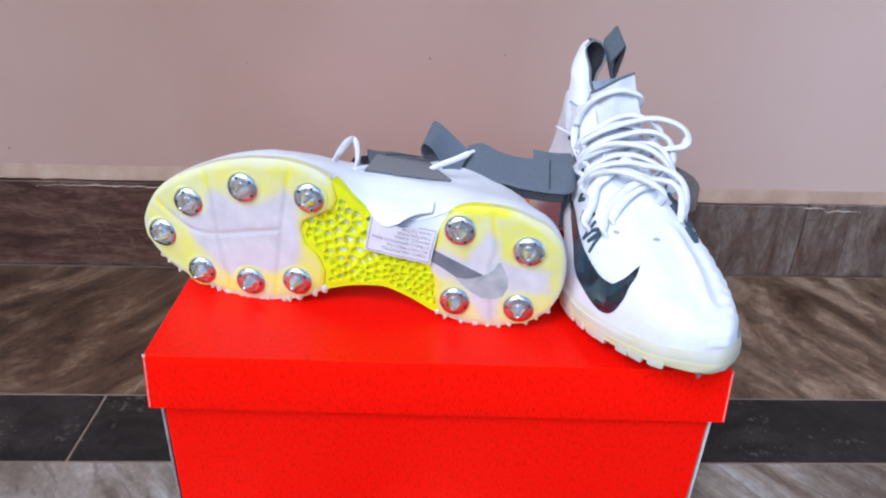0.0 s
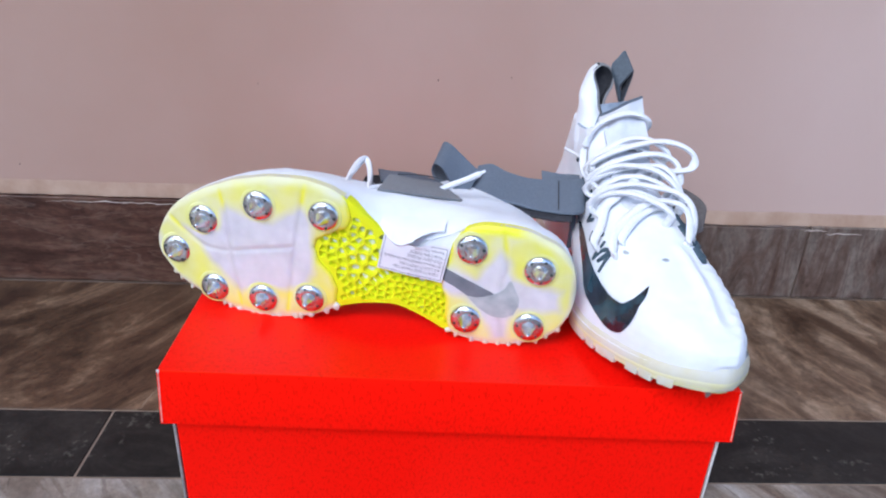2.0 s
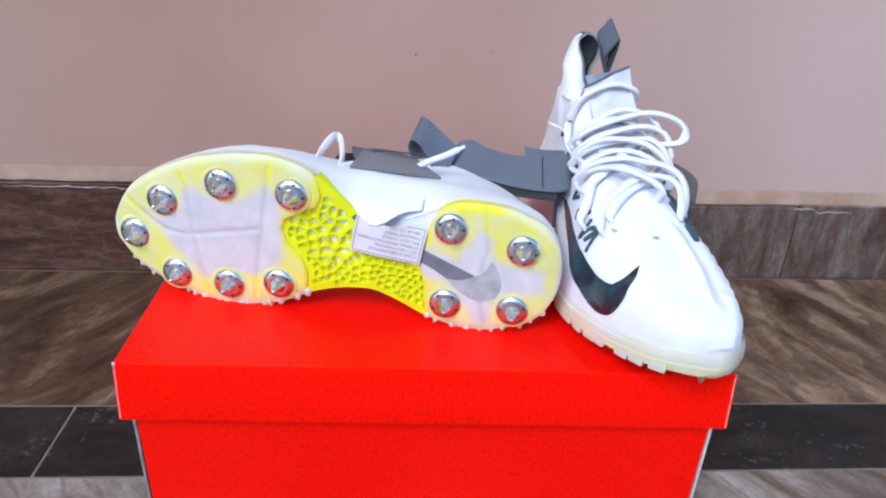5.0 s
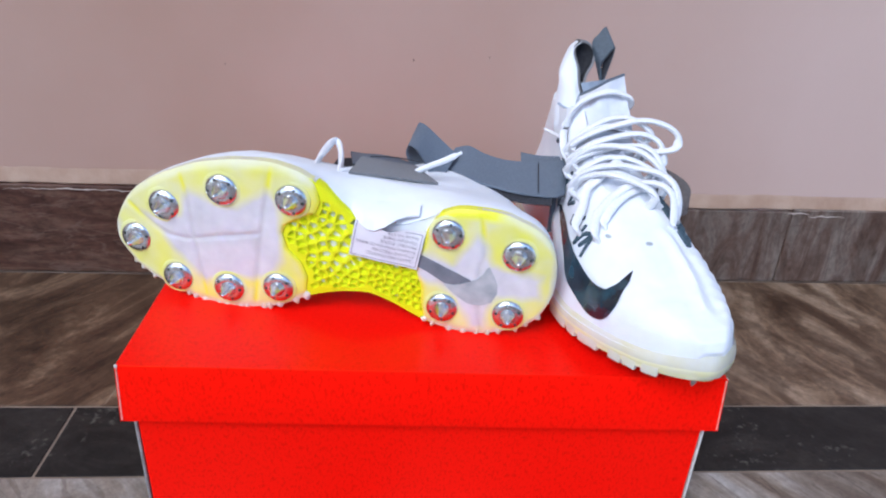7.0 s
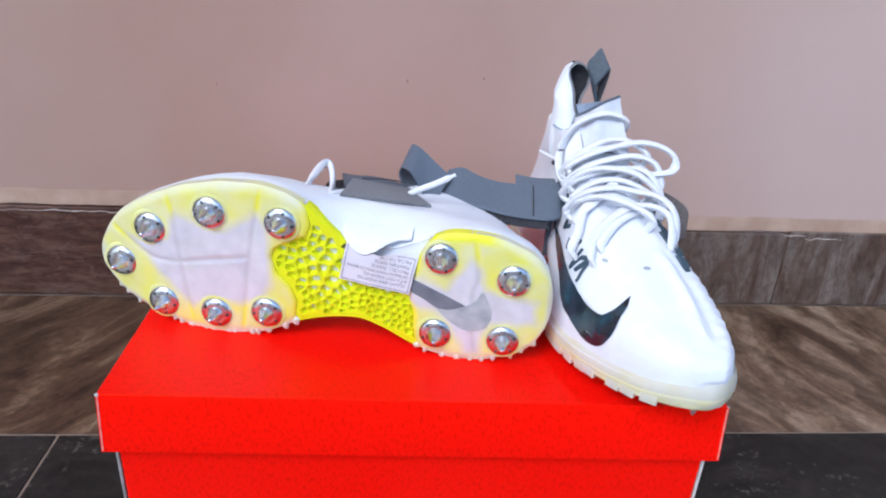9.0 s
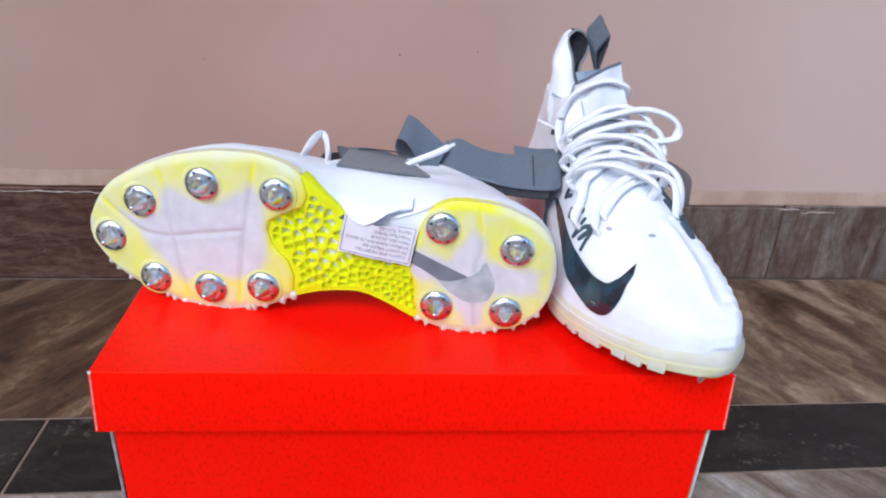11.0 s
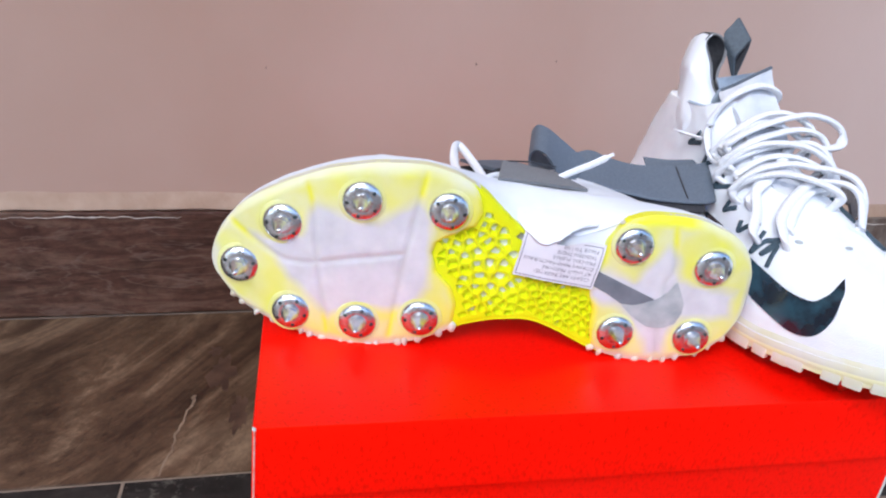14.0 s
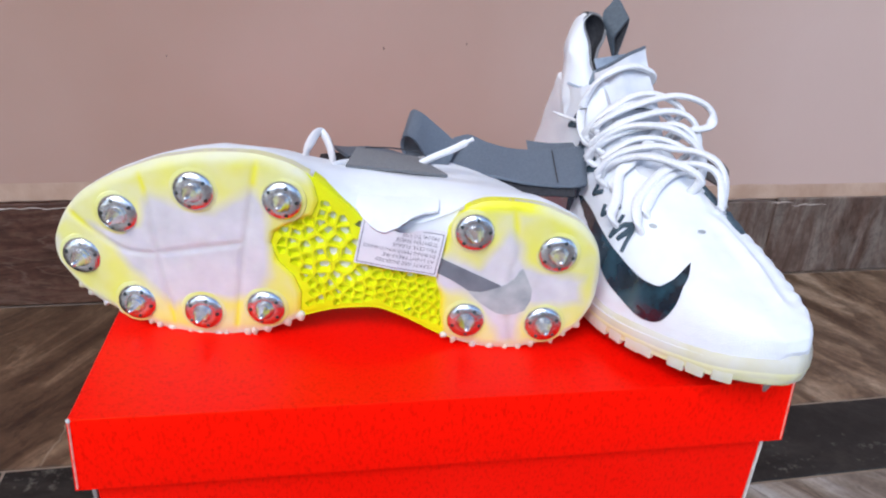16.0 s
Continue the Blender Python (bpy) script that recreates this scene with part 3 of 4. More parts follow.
def ring_points(ring, n, inset=0.0, lean=0.0, slim=0.0):
    ub, zb, uf, zf, m, p = ring
    pts = []
    for k in range(2 * n):
        a = math.pi * k / n
        t = 0.5 - 0.5 * math.cos(a)
        u = lerp(ub + inset, uf - inset, t)
        e = max(0.0, 1 - abs(2 * t - 1) ** p) ** (1 / p)
        w = table(u, *(UP_HI if k <= n else UP_LO)) * m
        f = min(1.0, max(0.0, (lerp(zb, zf, t) - 0.002) / 0.034)) ** 0.7
        w = lerp(table(u, *(SOLE_HI if k <= n else SOLE_LO)) * 0.975, w, f)
        if k > n:
            w *= 1 - slim * f * min(1.0, max(0.0, (u - 0.165) / 0.04))
        w = math.copysign(max(0.0, abs(w) - inset), w) * e
        z = lerp(zb, zf, t) + spring(u) * max(0.0, 1 - zb / 0.05)
        pts.append(Vector((u, w + lean * max(0.0, z - 0.05), z)))
    return pts


def upper_rings(lean, slim=0.0):
    rings = []
    for a, b in zip(RINGS, RINGS[1:]):
        for k in range(3):
            rings.append([lerp(x, y, k / 3) for x, y in zip(a, b)])
    rings.append(list(RINGS[-1]))
    return [ring_points(r, 36, 0.0, lean, slim) for r in rings]


def voronoi(points, x0, x1, y0, y1):
    """The cells of the points within a rectangle."""
    cells = []
    for i, p in enumerate(points):
        poly = [(x0, y0), (x1, y0), (x1, y1), (x0, y1)]
        for j, q in enumerate(points):
            if i == j or abs(p[0] - q[0]) + abs(p[1] - q[1]) > 0.03:
                continue
            mx, my, nx, ny = (p[0] + q[0]) / 2, (p[1] + q[1]) / 2, q[0] - p[0], q[1] - p[1]
            out = []
            for a, b in zip(poly, poly[1:] + poly[:1]):
                da, db = (a[0] - mx) * nx + (a[1] - my) * ny, (b[0] - mx) * nx + (b[1] - my) * ny
                if da <= 0:
                    out.append(a)
                if da * db < 0:
                    t = da / (da - db)
                    out.append((lerp(a[0], b[0], t), lerp(a[1], b[1], t)))
            poly = out
            if len(poly) < 3:
                break
        if len(poly) >= 3:
            cells.append(poly)
    return cells


SEAMS = [spline([(u, v, 0) for u, v in pts], 10) for pts in (
    ((.2325, .047), (.2298, .0339), (.2281, .0041), (.2240, -.0295), (.223, -.041)),
    ((.1745, .057), (.1773, .0428), (.184, .0079), (.1898, -.0335), (.191, -.044)),
    ((.2720, .024), (.263, .0165), (.248, .0062), (.236, .0042), (.226, .0050), (.211, .0085), (.184, .0130)),
    ((.0488, .043), (.0444, .0145), (.047, .0035), (.046, -.0263), (.0425, -.043)))]
SEAM_A = np.array([(p.x, p.y) for line in SEAMS for p in line[:-1]])
SEAM_D = np.array([(p.x, p.y) for line in SEAMS for p in line[1:]]) - SEAM_A
FILM_FORE = ((.229, .037), (.2100, .0305), (.1965, .0285), (.187, .0365), (.1775, .043), (.170, .032), (.1715, .012), (.171, -.005), (.180, -.016),
             (.190, -.0195), (.210, -.0168), (.2225, -.026), (.233, -.014), (.242, -.005), (.2515, .0067), (.262, .0175), (.252, .017), (.236, .0195))
FILM_HEEL = ((.086, .0115), (.064, .006), (.058, .012), (.050, .026), (.043, .020), (.0396, .007), (.029, .004), (.009, .001), (.009, -.013),
             (.0354, -.015), (.040, -.024), (.041, -.038), (.049, -.038), (.0576, -.0234), (.068, -.011), (.086, -.006))
FORE = lambda b: table(b, (0, .08, .18, .30, .42, .53, .59, .66, .74, .86, .93, 1), (.157, .1562, .1555, .1588, .167, .170, .168, .1575, .1487, .1457, .147, .150))
HEEL = lambda b: table(b, (0, .1, .2, .33, .46, .585, .70, .81, .89, .98, 1), (.078, .0813, .0827, .0825, .0850, .0865, .0830, .0814, .0805, .0753, .073))


def inside(poly, u, v):
    """How far (u, v) lies within the outline; below zero outside."""
    p = np.array(poly)
    q = np.roll(p, -1, axis=0)
    d = q - p
    t = np.clip(((u - p[:, 0]) * d[:, 0] + (v - p[:, 1]) * d[:, 1]) / (d ** 2).sum(1), 0, 1)
    far = np.hypot(u - p[:, 0] - t * d[:, 0], v - p[:, 1] - t * d[:, 1]).min()
    cross = ((p[:, 1] > v) != (q[:, 1] > v)) & (u < p[:, 0] + (v - p[:, 1]) / np.where(d[:, 1] == 0, 1e-9, d[:, 1]) * d[:, 0])
    return far if cross.sum() % 2 else -far


def seam_gap(u, v):
    """How far (u, v) lies from the nearest moulded groove."""
    t = np.clip(((u - SEAM_A[:, 0]) * SEAM_D[:, 0] + (v - SEAM_A[:, 1]) * SEAM_D[:, 1]) / (SEAM_D ** 2).sum(1), 0, 1)
    return float(np.hypot(u - SEAM_A[:, 0] - t * SEAM_D[:, 0], v - SEAM_A[:, 1] - t * SEAM_D[:, 1]).min())


def make_stud(parent, u, v, s):
    """A screw-in cleat: a drilled flange and a spike."""
    z = spring(u)
    place = Matrix.Translation((u, v * s, z - 0.0012)) @ pose(0, 0, 0, 180, 0, random.uniform(0, 90))
    pad = lathe_bm(((0.0122, -0.0008), (0.0118, 0.0002), (0.0110, 0.0005), (0.0, 0.0006)), 28)
    pad.transform(place)
    part("stud_pad", pad, MILK, parent, "translucent yellow pad round a stud")
    bm = lathe_bm(((0.0, 0.0), (0.0096, 0.0), (0.0101, 0.0006), (0.0098, 0.0014), (0.0088, 0.0023), (0.0062, 0.0031), (0.0052, 0.0030), (0.0048, 0.0036), (0.0, 0.0037)), 32)
    bm.transform(place)
    flange = part("stud", bm, STEEL, parent, "bright steel screw-in stud")
    bm = lathe_bm(((0.0046, 0.0033), (0.0045, 0.0044), (0.0038, 0.0051), (0.0034, 0.0060), (0.0023, 0.0090), (0.0012, 0.0118), (0.0006, 0.0124), (0.0, 0.0125)), 18)
    bm.transform(place)
    part("spike", bm, STEEL, flange)
    # solid dark discs stand for the shade inside the wrench holes
    bm = bmesh.new()
    for k in range(5):
        a = 2 * math.pi * k / 5
        c = Vector((0.0075 * math.cos(a), 0.0075 * math.sin(a), 0.0026))
        bmesh.ops.create_cone(bm, cap_ends=True, segments=10, radius1=0.0011, radius2=0.0009, depth=0.0008,
                              matrix=Matrix.Translation(c) @ pose(0, 0, 0, 0, 35 * math.cos(a), 0) @ pose(0, 0, 0, -35 * math.sin(a), 0, 0))
    bm.transform(place)
    part("hole", bm, HOLE, flange, "dark disc for the shade in a drilled wrench hole")


def pod_bm(start, end, s, depth, thick=0.006, nb=22, na=34):
    """A rubber pod from the curve start(b) to the sole's end, rounded over at the rim."""
    rows, th = [], []
    for i in range(na + 1):
        r, t = [], []
        for j in range(nb + 1):
            b = j / nb
            a = i / na
            u = lerp(start(b), end, a)
            v = sole_v(u, b)
            edge = min(b, 1 - b) * 0.1
            k = max(0.0, 1 - edge / 0.0080)
            ka = max(0.0, 1 - abs(u - start(b)) / 0.003)
            ke = max(0.0, 1 - abs(u - end) / 0.004)
            lift = 0.0018 * max(k, ke) ** 2 + depth * 0.6 * ka ** 2
            groove = 0.0007 * math.exp(-(seam_gap(u, v) / 0.0017) ** 2)
            wavy = 0.00018 * noise.noise((u * 140, v * 140, 1))
            z = spring(u) - depth + lift + groove * (1 - k) + wavy
            r.append((u, v * s, z))
            t.append((0, 0, thick))
        rows.append(r)
        th.append(t)
    return grid_bm(rows, th)


def clear_centre(ob, s, start):
    """Marks the rubber: clear over the white film, neon at the thick inner edge and in the grooves, frosted at the rim."""
    ease = lambda x, a, b: min(1.0, max(0.0, (x - a) / (b - a)))
    marks = {k: ob.data.attributes.new(k, "FLOAT", "POINT") for k in ("clear", "neon", "rim", "seam")}
    for k, vert in enumerate(ob.data.vertices):
        u, v = vert.co.x, vert.co.y / s
        lo, hi = table(u, *SOLE_LO), table(u, *SOLE_HI)
        rim = min(hi - v, v - lo, (LEN - u) * 0.8, u * 1.2)
        wob = 0.0016 * noise.noise((u * 120, v * 120, 2))
        clear = ease(max(inside(FILM_FORE, u, v), inside(FILM_HEEL, u, v)) + wob, -0.0034, 0.0026)
        seam = math.exp(-(seam_gap(u, v) / 0.0016) ** 2)
        edge = abs(u - start((v - lo) / max(1e-6, hi - lo)))
        cloud = 0.5 + 0.9 * noise.noise((u * 70, v * 70, 6))
        crown = ease(0.0075 - (hi - v), 0.0, 0.004) * ease(u, .028, .040) * ease(.080 - u, 0.0, .006)
        neon = max(0.9 * math.exp(-(edge / 0.0028) ** 2) * (1 - clear), 0.85 * seam * (1 - clear), 0.95 * crown, 0.50 * ease(cloud, 0.30, 0.95) * (1 - clear))
        marks["clear"].data[k].value = clear
        marks["neon"].data[k].value = min(1.0, neon)
        marks["rim"].data[k].value = (0.85 if v < 0.01 else 0.55) * ease(0.0060 - rim + wob, 0.0, 0.0045) * (1 - crown)
        # greys the grooves over the film, their shade put into the colour
        marks["seam"].data[k].value = 0.45 * seam * clear
    return ob


def patch_bm(lines, s, z_off, thick=0.0008, nv=10):
    """A flat film on the sole between two curves; lines: rows of (u, v_low, v_high)."""
    rows, th = [], []
    for u, lo, hi in lines:
        rows.append([(u, lerp(lo, hi, j / nv) * s, spring(u) - z_off) for j in range(nv + 1)])
        th.append([(0, 0, thick)] * (nv + 1))
    return grid_bm(rows, th)


def make_sole(shoe, s, outer_teeth=True):
    # base plate
    rows, th = [], []
    us = [0.0006 + (LEN - 0.0012) * (0.5 - 0.5 * math.cos(math.pi * i / 70)) for i in range(71)]
    for u in us:
        rows.append([(u, sole_v(u, j / 12) * s, spring(u) + 0.0040) for j in range(13)])
        th.append([(0, 0, 0.006)] * 13)
    part("sole_plate", grid_bm(rows, th), WHITE, shoe, "white base plate of the sole")
    # pods
    fine = 1 if s > 0 else 0
    clear_centre(part("forefoot_pod", pod_bm(FORE, LEN, s, 0.0014, nb=(44, 100)[fine], na=(50, 130)[fine]), MILK, shoe, "milky yellow rubber forefoot over white film"), s, FORE)
    clear_centre(part("heel_pod", pod_bm(HEEL, 0.0, s, 0.0014, nb=(36, 90)[fine], na=(30, 76)[fine]), MILK, shoe, "milky yellow rubber heel over white film"), s, HEEL)
    lines = ((.0862, .0016, .0106), (.0773, -.0027, .0069), (.0683, -.0083, .0030), (.062, -.0086, .0003), (.0575, -.0072, -.0017), (.0517, -.0048, -.0042))
    part("hook_film", patch_bm(lines, s, 0.0017, nv=6), SWGREY, shoe, "slate grey hook film")
    lines = ((.0680, -.0092, -.0085), (.062, -.0150, -.0088), (.0575, -.0180, -.0074), (.0529, -.0208, -.0052), (.048, -.0215, -.0030), (.045, -.0212, .0001), (.0425, -.0208, .0050), (.041, -.0200, .0060), (.038, -.0186, .0000), (.0352, -.0120, -.0060))
    part("hook_film", patch_bm(lines, s, 0.0017, nv=8), WINDOW, shoe, "grey film seen through clear rubber")
    # the yellow lattice
    rnd = random.Random(4)
    top = lambda u: min(table(u, *SOLE_HI), table(u, (.066, .075, .088, .118, .126, .138), (-.014, -.007, .000, .012, .028, .062)))
    pts = []
    for _ in range(14000):
        p = (rnd.uniform(.066, .178), rnd.uniform(-.045, .062))
        gap = 0.0037 + 0.0027 * math.exp(-((p[0] - .135) ** 2 + (p[1] - .010) ** 2) / 0.0004)
        if all((p[0] - q[0]) ** 2 + (p[1] - q[1]) ** 2 > gap ** 2 for q in pts):
            pts.append(p)
    bm = bmesh.new()

    def place(u, v, z):
        return (u, min(max(v, table(u, *SOLE_LO)), top(u)) * s, spring(u) + z)
    for cell in voronoi(pts, .066, .178, -.045, .062):
        cx, cy = sum(p[0] for p in cell) / len(cell), sum(p[1] for p in cell) / len(cell)
        low, high = table(cx, *SOLE_LO), top(cx)
        if cy < low - 0.003 or cy > high + 0.003:
            continue
        near_pod = FORE((cy - low) / max(1e-6, table(cx, *SOLE_HI) - low)) - cx
        solid = cy < low + 0.0034 or cy > high - (0.0095 if cx > 0.118 else 0.0028) or cx < .076 or near_pod < 0.0030
        n = len(cell)
        outer = [bm.verts.new(place(*p, 0.0004)) for p in cell]
        if solid:
            bm.faces.new(outer)
            continue
        rim = [bm.verts.new(place(lerp(cx, p[0], 0.84), lerp(cy, p[1], 0.84), 0.0004)) for p in cell]
        mid = [bm.verts.new(place(lerp(cx, p[0], 0.68), lerp(cy, p[1], 0.68), 0.0024)) for p in cell]
        deep = [bm.verts.new(place(lerp(cx, p[0], 0.46), lerp(cy, p[1], 0.46), 0.0039)) for p in cell]
        for k in range(n):
            q = (k + 1) % n
            bm.faces.new((outer[k], outer[q], rim[q], rim[k]))
            bm.faces.new((rim[k], rim[q], mid[q], mid[k]))
            bm.faces.new((mid[k], mid[q], deep[q], deep[k]))
        if max(math.hypot(p[0] - cx, p[1] - cy) for p in cell) < 0.0038 + 0.0012 * rnd.random():
            bm.faces.new(deep)
    part("lattice", bm, YELLOW, shoe, "neon yellow honeycomb midfoot plate", smooth=False)
    # bright yellow rims
    for side, u0, u1 in ((0, .074, .160), (1, .118, .148)):
        rows = []
        for i in range(31):
            u = lerp(u0, u1, i / 30)
            v = sole_v(u, side)
            o = 1 if side else -1
            rows.append([(u, (v - o * 0.0025) * s, spring(u) + 0.0002), (u, (v - o * 0.0005) * s, spring(u) + 0.0006), (u, (v + o * 0.0006) * s, spring(u) + 0.002), (u, (v + o * 0.0002) * s, spring(u) + 0.0085)])
        part("rim", grid_bm(rows), YELLOW, shoe)
    # small teeth round the edge
    for b, u0, u1, n in ((0, .158, .274 if s > 0 else .250, 17), (0, .006, .080, 10), (1, .165, .268, 11 if outer_teeth else 0), (1, .010, .040, 4 if outer_teeth else 0)):
        for k in range(n):
            u = lerp(u0, u1, (k + rnd.uniform(-.38, .38)) / (n - 1))
            v = sole_v(min(max(u, .004), .277), b)
            o = (1 if b else -1)
            slope = (sole_v(min(u + .003, .279), b) - sole_v(max(u - .003, 0.001), b)) / .006
            d = Vector((-slope * o, 1.0 * o, 0)).normalized()
            if b:
                c = Vector((u, v, spring(u))) - d * 0.0022
                bm = box_bm(-0.0012, 0.0027, -0.0040 - rnd.random() * 0.0012, 0.0040 + rnd.random() * 0.0012, -0.0026, 0.0045, 0.0009, 2)
            else:
                # a rounded nub, a little bent
                c = Vector((u, v, spring(u) + 0.0008)) - d * 0.0006
                bm = bmesh.new()
                bmesh.ops.create_icosphere(bm, subdivisions=2, radius=1)
                reach, wide = 0.0024 + rnd.random() * 0.0018, 0.0018 + rnd.random() * 0.0014
                for p in bm.verts:
                    taper = 1 - 0.45 * max(0.0, p.co.x)
                    p.co = Vector((p.co.x * reach, p.co.y * wide * taper + 0.0004 * p.co.x, p.co.z * 0.0020 * taper))
            bm.transform(Matrix.Translation((c.x, c.y * s, c.z)) @ Matrix.Rotation(math.atan2(d.y * s, d.x), 4, "Z"))
            part("tooth", bm, FROST, shoe)
    # frosted sidewalls of the two pods
    mid = LEN / 2
    for fore_end in (True, False):
        rows = []
        for k in range(-80, 81):
            a = math.pi * k / 160
            u = LEN * math.cos(a) if fore_end else LEN * (1 - math.cos(a))
            if (u < .146) if fore_end else (u > .078):
                continue
            v = sole_v(u, 1 if k >= 0 else 0)
            e = min(1.0, min(u, LEN - u) / 0.02)
            o = (1 if k >= 0 else -1) * e
            h, swell = (1.0, 0.0006) if s < 0 else (0.5, 0.0)
            rows.append([(mid + (u - mid) * wide, (v * narrow + swell * grow * o) * s, spring(u) + z * h) for wide, narrow, grow, z in
                         ((0.996, 0.985, 0, 0.0012), (1.003, 1, 1, 0.004), (1.003, 1, 0.7, 0.0085), (0.998, 0.972, 0, 0.0125), (0.990, 0.930, 0, 0.0150))])
        part("sidewall", grid_bm(rows), FROST, shoe, "frosted clear rubber sidewall")
        if s < 0:
            base = []
            for r in rows:
                low, mid_r, up = Vector(r[0]), Vector(r[1]), Vector(r[2])
                out = (mid_r - low) * Vector((1, 1, 0)) * 0.12
                base.append([low + out, mid_r + out, mid_r.lerp(up, 0.3) + out, mid_r.lerp(up, 0.55) - out])
            part("sidewall_base", grid_bm(base), FOOT, shoe, "yellow tinted foot of the sidewall")
    for u, v in STUDS:
        make_stud(shoe, u, v, s)


def make_upper(shoe, s, lean, lining=LINING, worn=0.0):
    rings = upper_rings(lean, 0.17 * worn)

    cap = lambda p: min(p.z, 0.1085 + 0.5 * max(0.0, p.x - 0.100)) if worn else p.z
    rows = [[(p.x, p.y * s, cap(p)) for p in r] for r in rings]
    under = []
    for k in range(72):
        u = lerp(0.003, 0.281, 0.5 - 0.5 * math.cos(math.pi * k / 36))
        under.append((u, sole_v(u, 1 if k <= 36 else 0) * 0.985 * s, spring(u) + 0.003))
    rows.insert(0, under)
    tree_bm = grid_bm(rows, close=True)
    bmesh.ops.subdivide_edges(tree_bm, edges=list(tree_bm.edges), cuts=2, use_grid_fill=True)
    bmesh.ops.recalc_face_normals(tree_bm, faces=tree_bm.faces)
    tree_bm.normal_update()
    for v in tree_bm.verts:
        # soft dents, and a fold from the lowest eyelet to the toe
        p = v.co.copy()
        k = min(1.0, max(0.0, (p.z - 0.020) / 0.015)) * (1.0 if worn else 0.5)
        y = p.y / s
        mid = table(p.x, (.195, .2186, .240, .271), (.003, -.0015, -.0022, .001))
        ends = min(1.0, max(0.0, (p.x - .200) / 0.012)) * min(1.0, max(0.0, (.274 - p.x) / 0.012)) * worn
        fold = 0.0024 * math.exp(-((y - mid) / 0.0035) ** 2) - 0.0016 * math.exp(-((y - mid + 0.009) / 0.005) ** 2)
        nubs = 0.0006 * math.sin(p.x * 2 * math.pi / 0.0085) * math.exp(-((y + 0.022) / 0.010) ** 2) * worn
        v.co = p + v.normal * k * (0.0006 * noise.noise(p * 45) + 0.0005 * noise.noise(p * 130) + ends * fold + nubs)
    from mathutils.bvhtree import BVHTree
    tree = BVHTree.FromBMesh(tree_bm)
    part("upper", tree_bm, WHITE, shoe, "white knit upper")
    # lining down inside the collar
    inner = []
    for inset, dz in ((0.0, 0.0), (0.0012, 0.0012), (0.003, 0.0), (0.0035, -0.02), (0.004, -0.045), (0.012, -0.06)):
        inner.append([(p.x, p.y * s, cap(p) + dz) for p in ring_points(RINGS[-1], 36, inset, lean)])
    bm = grid_bm(inner, close=True)
    part("lining", bm, lining, shoe, "padded collar lining")
    return tree


def on_upper(tree, p, away, s, off=0.0006):
    """The place on the upper met from p (u, v, z) along the direction away, lifted by off."""
    o = Vector((p[0], p[1] * s, p[2]))
    d = Vector((away[0], away[1] * s, away[2])).normalized()
    hit = tree.ray_cast(o, d, 0.4)
    if hit[0] is None:
        near = tree.find_nearest(o)
        hit = near
    n = hit[1] if hit[1].dot(d) < 0 else -hit[1]
    return hit[0] + n * off, n




def tape(tree, pts, s, radius, name, material, shoe, parent=None):
    """A thin thread laid over the upper through the points (u, v, z)."""
    line = spline([on_upper(tree, (p[0], p[1] + 0.04, p[2] + 0.02), (0, -0.9, -0.45), s, 0.0005)[0] for p in pts], 5)
    line = [Vector(p) for p in line]
    return part(name, tube_bm(line, radius, 6, 0.45, Vector((0, s, 0.4)), 2), material, parent or shoe)


def add_lace(shoe, s, pts, radius=0.0030, tip=False, flat=0.62, up=Vector((0, 0.2, 1)), name="lace"):
    return part(name, tube_bm([(u, v * s, z) for u, v, z in pts], radius, 10, flat, up, 8, tip), LACE, shoe, "white cotton lace")


def hook_bm(tree, s):
    """The side mark: a broad hook that thins to a tail, laid on the upper."""
    outer = spline([(.1260, .0381, .0487), (.149, .045, .043), (.168, .0499, .0386), (.190, .0550, .029), (.2050, .055, .0245), (.2215, .052, .0203), (.2312, .0486, .0215), (.2365, .0458, .0270), (.2380, .0420, .0360), (.2345, .0359, .0443), (.2272, .0300, .0507)], 6)
    inner = spline([(.1315, .0384, .0505), (.1450, .041, .0497), (.1559, .0437, .0487), (.1765, .0484, .0452), (.197, .0502, .0418), (.212, .0492, .0386), (.2208, .047, .0379), (.2262, .0450, .0388), (.2285, .042, .0416), (.2292, .0385, .0444), (.2272, .0300, .0509)], 6)
    for i, p in enumerate(outer):
        # a scalloped edge along the narrow part
        p.z += 0.0007 * math.sin(i * 2.1) * max(0.0, 1 - i / 22)
    rows = []
    for a, b in zip(outer, inner):
        row = []
        for k in range(7):
            p = a.lerp(b, k / 6)
            row.append(on_upper(tree, (p.x + 0.003, p.y + 0.05, p.z + 0.025), (0, -0.9, -0.45), s, 0.0007)[0])
        rows.append(row)
    return grid_bm(rows)


# ---------------------------------------------------------------- the cleat lying on its side
LYING = Matrix(((-0.984, 0, 0.179, 0.079), (0.179, 0, 0.984, 0.031), (0, 1, 0, 0.165), (0, 0, 0, 1)))
lying = empty("sports_shoe", LYING, "white cleat lying on its side, neon yellow studded sole", "sports shoe", "pair of cleats")
make_sole(lying, 1, False)
make_upper(lying, 1, 0.08)
to_lying = LYING.inverted()


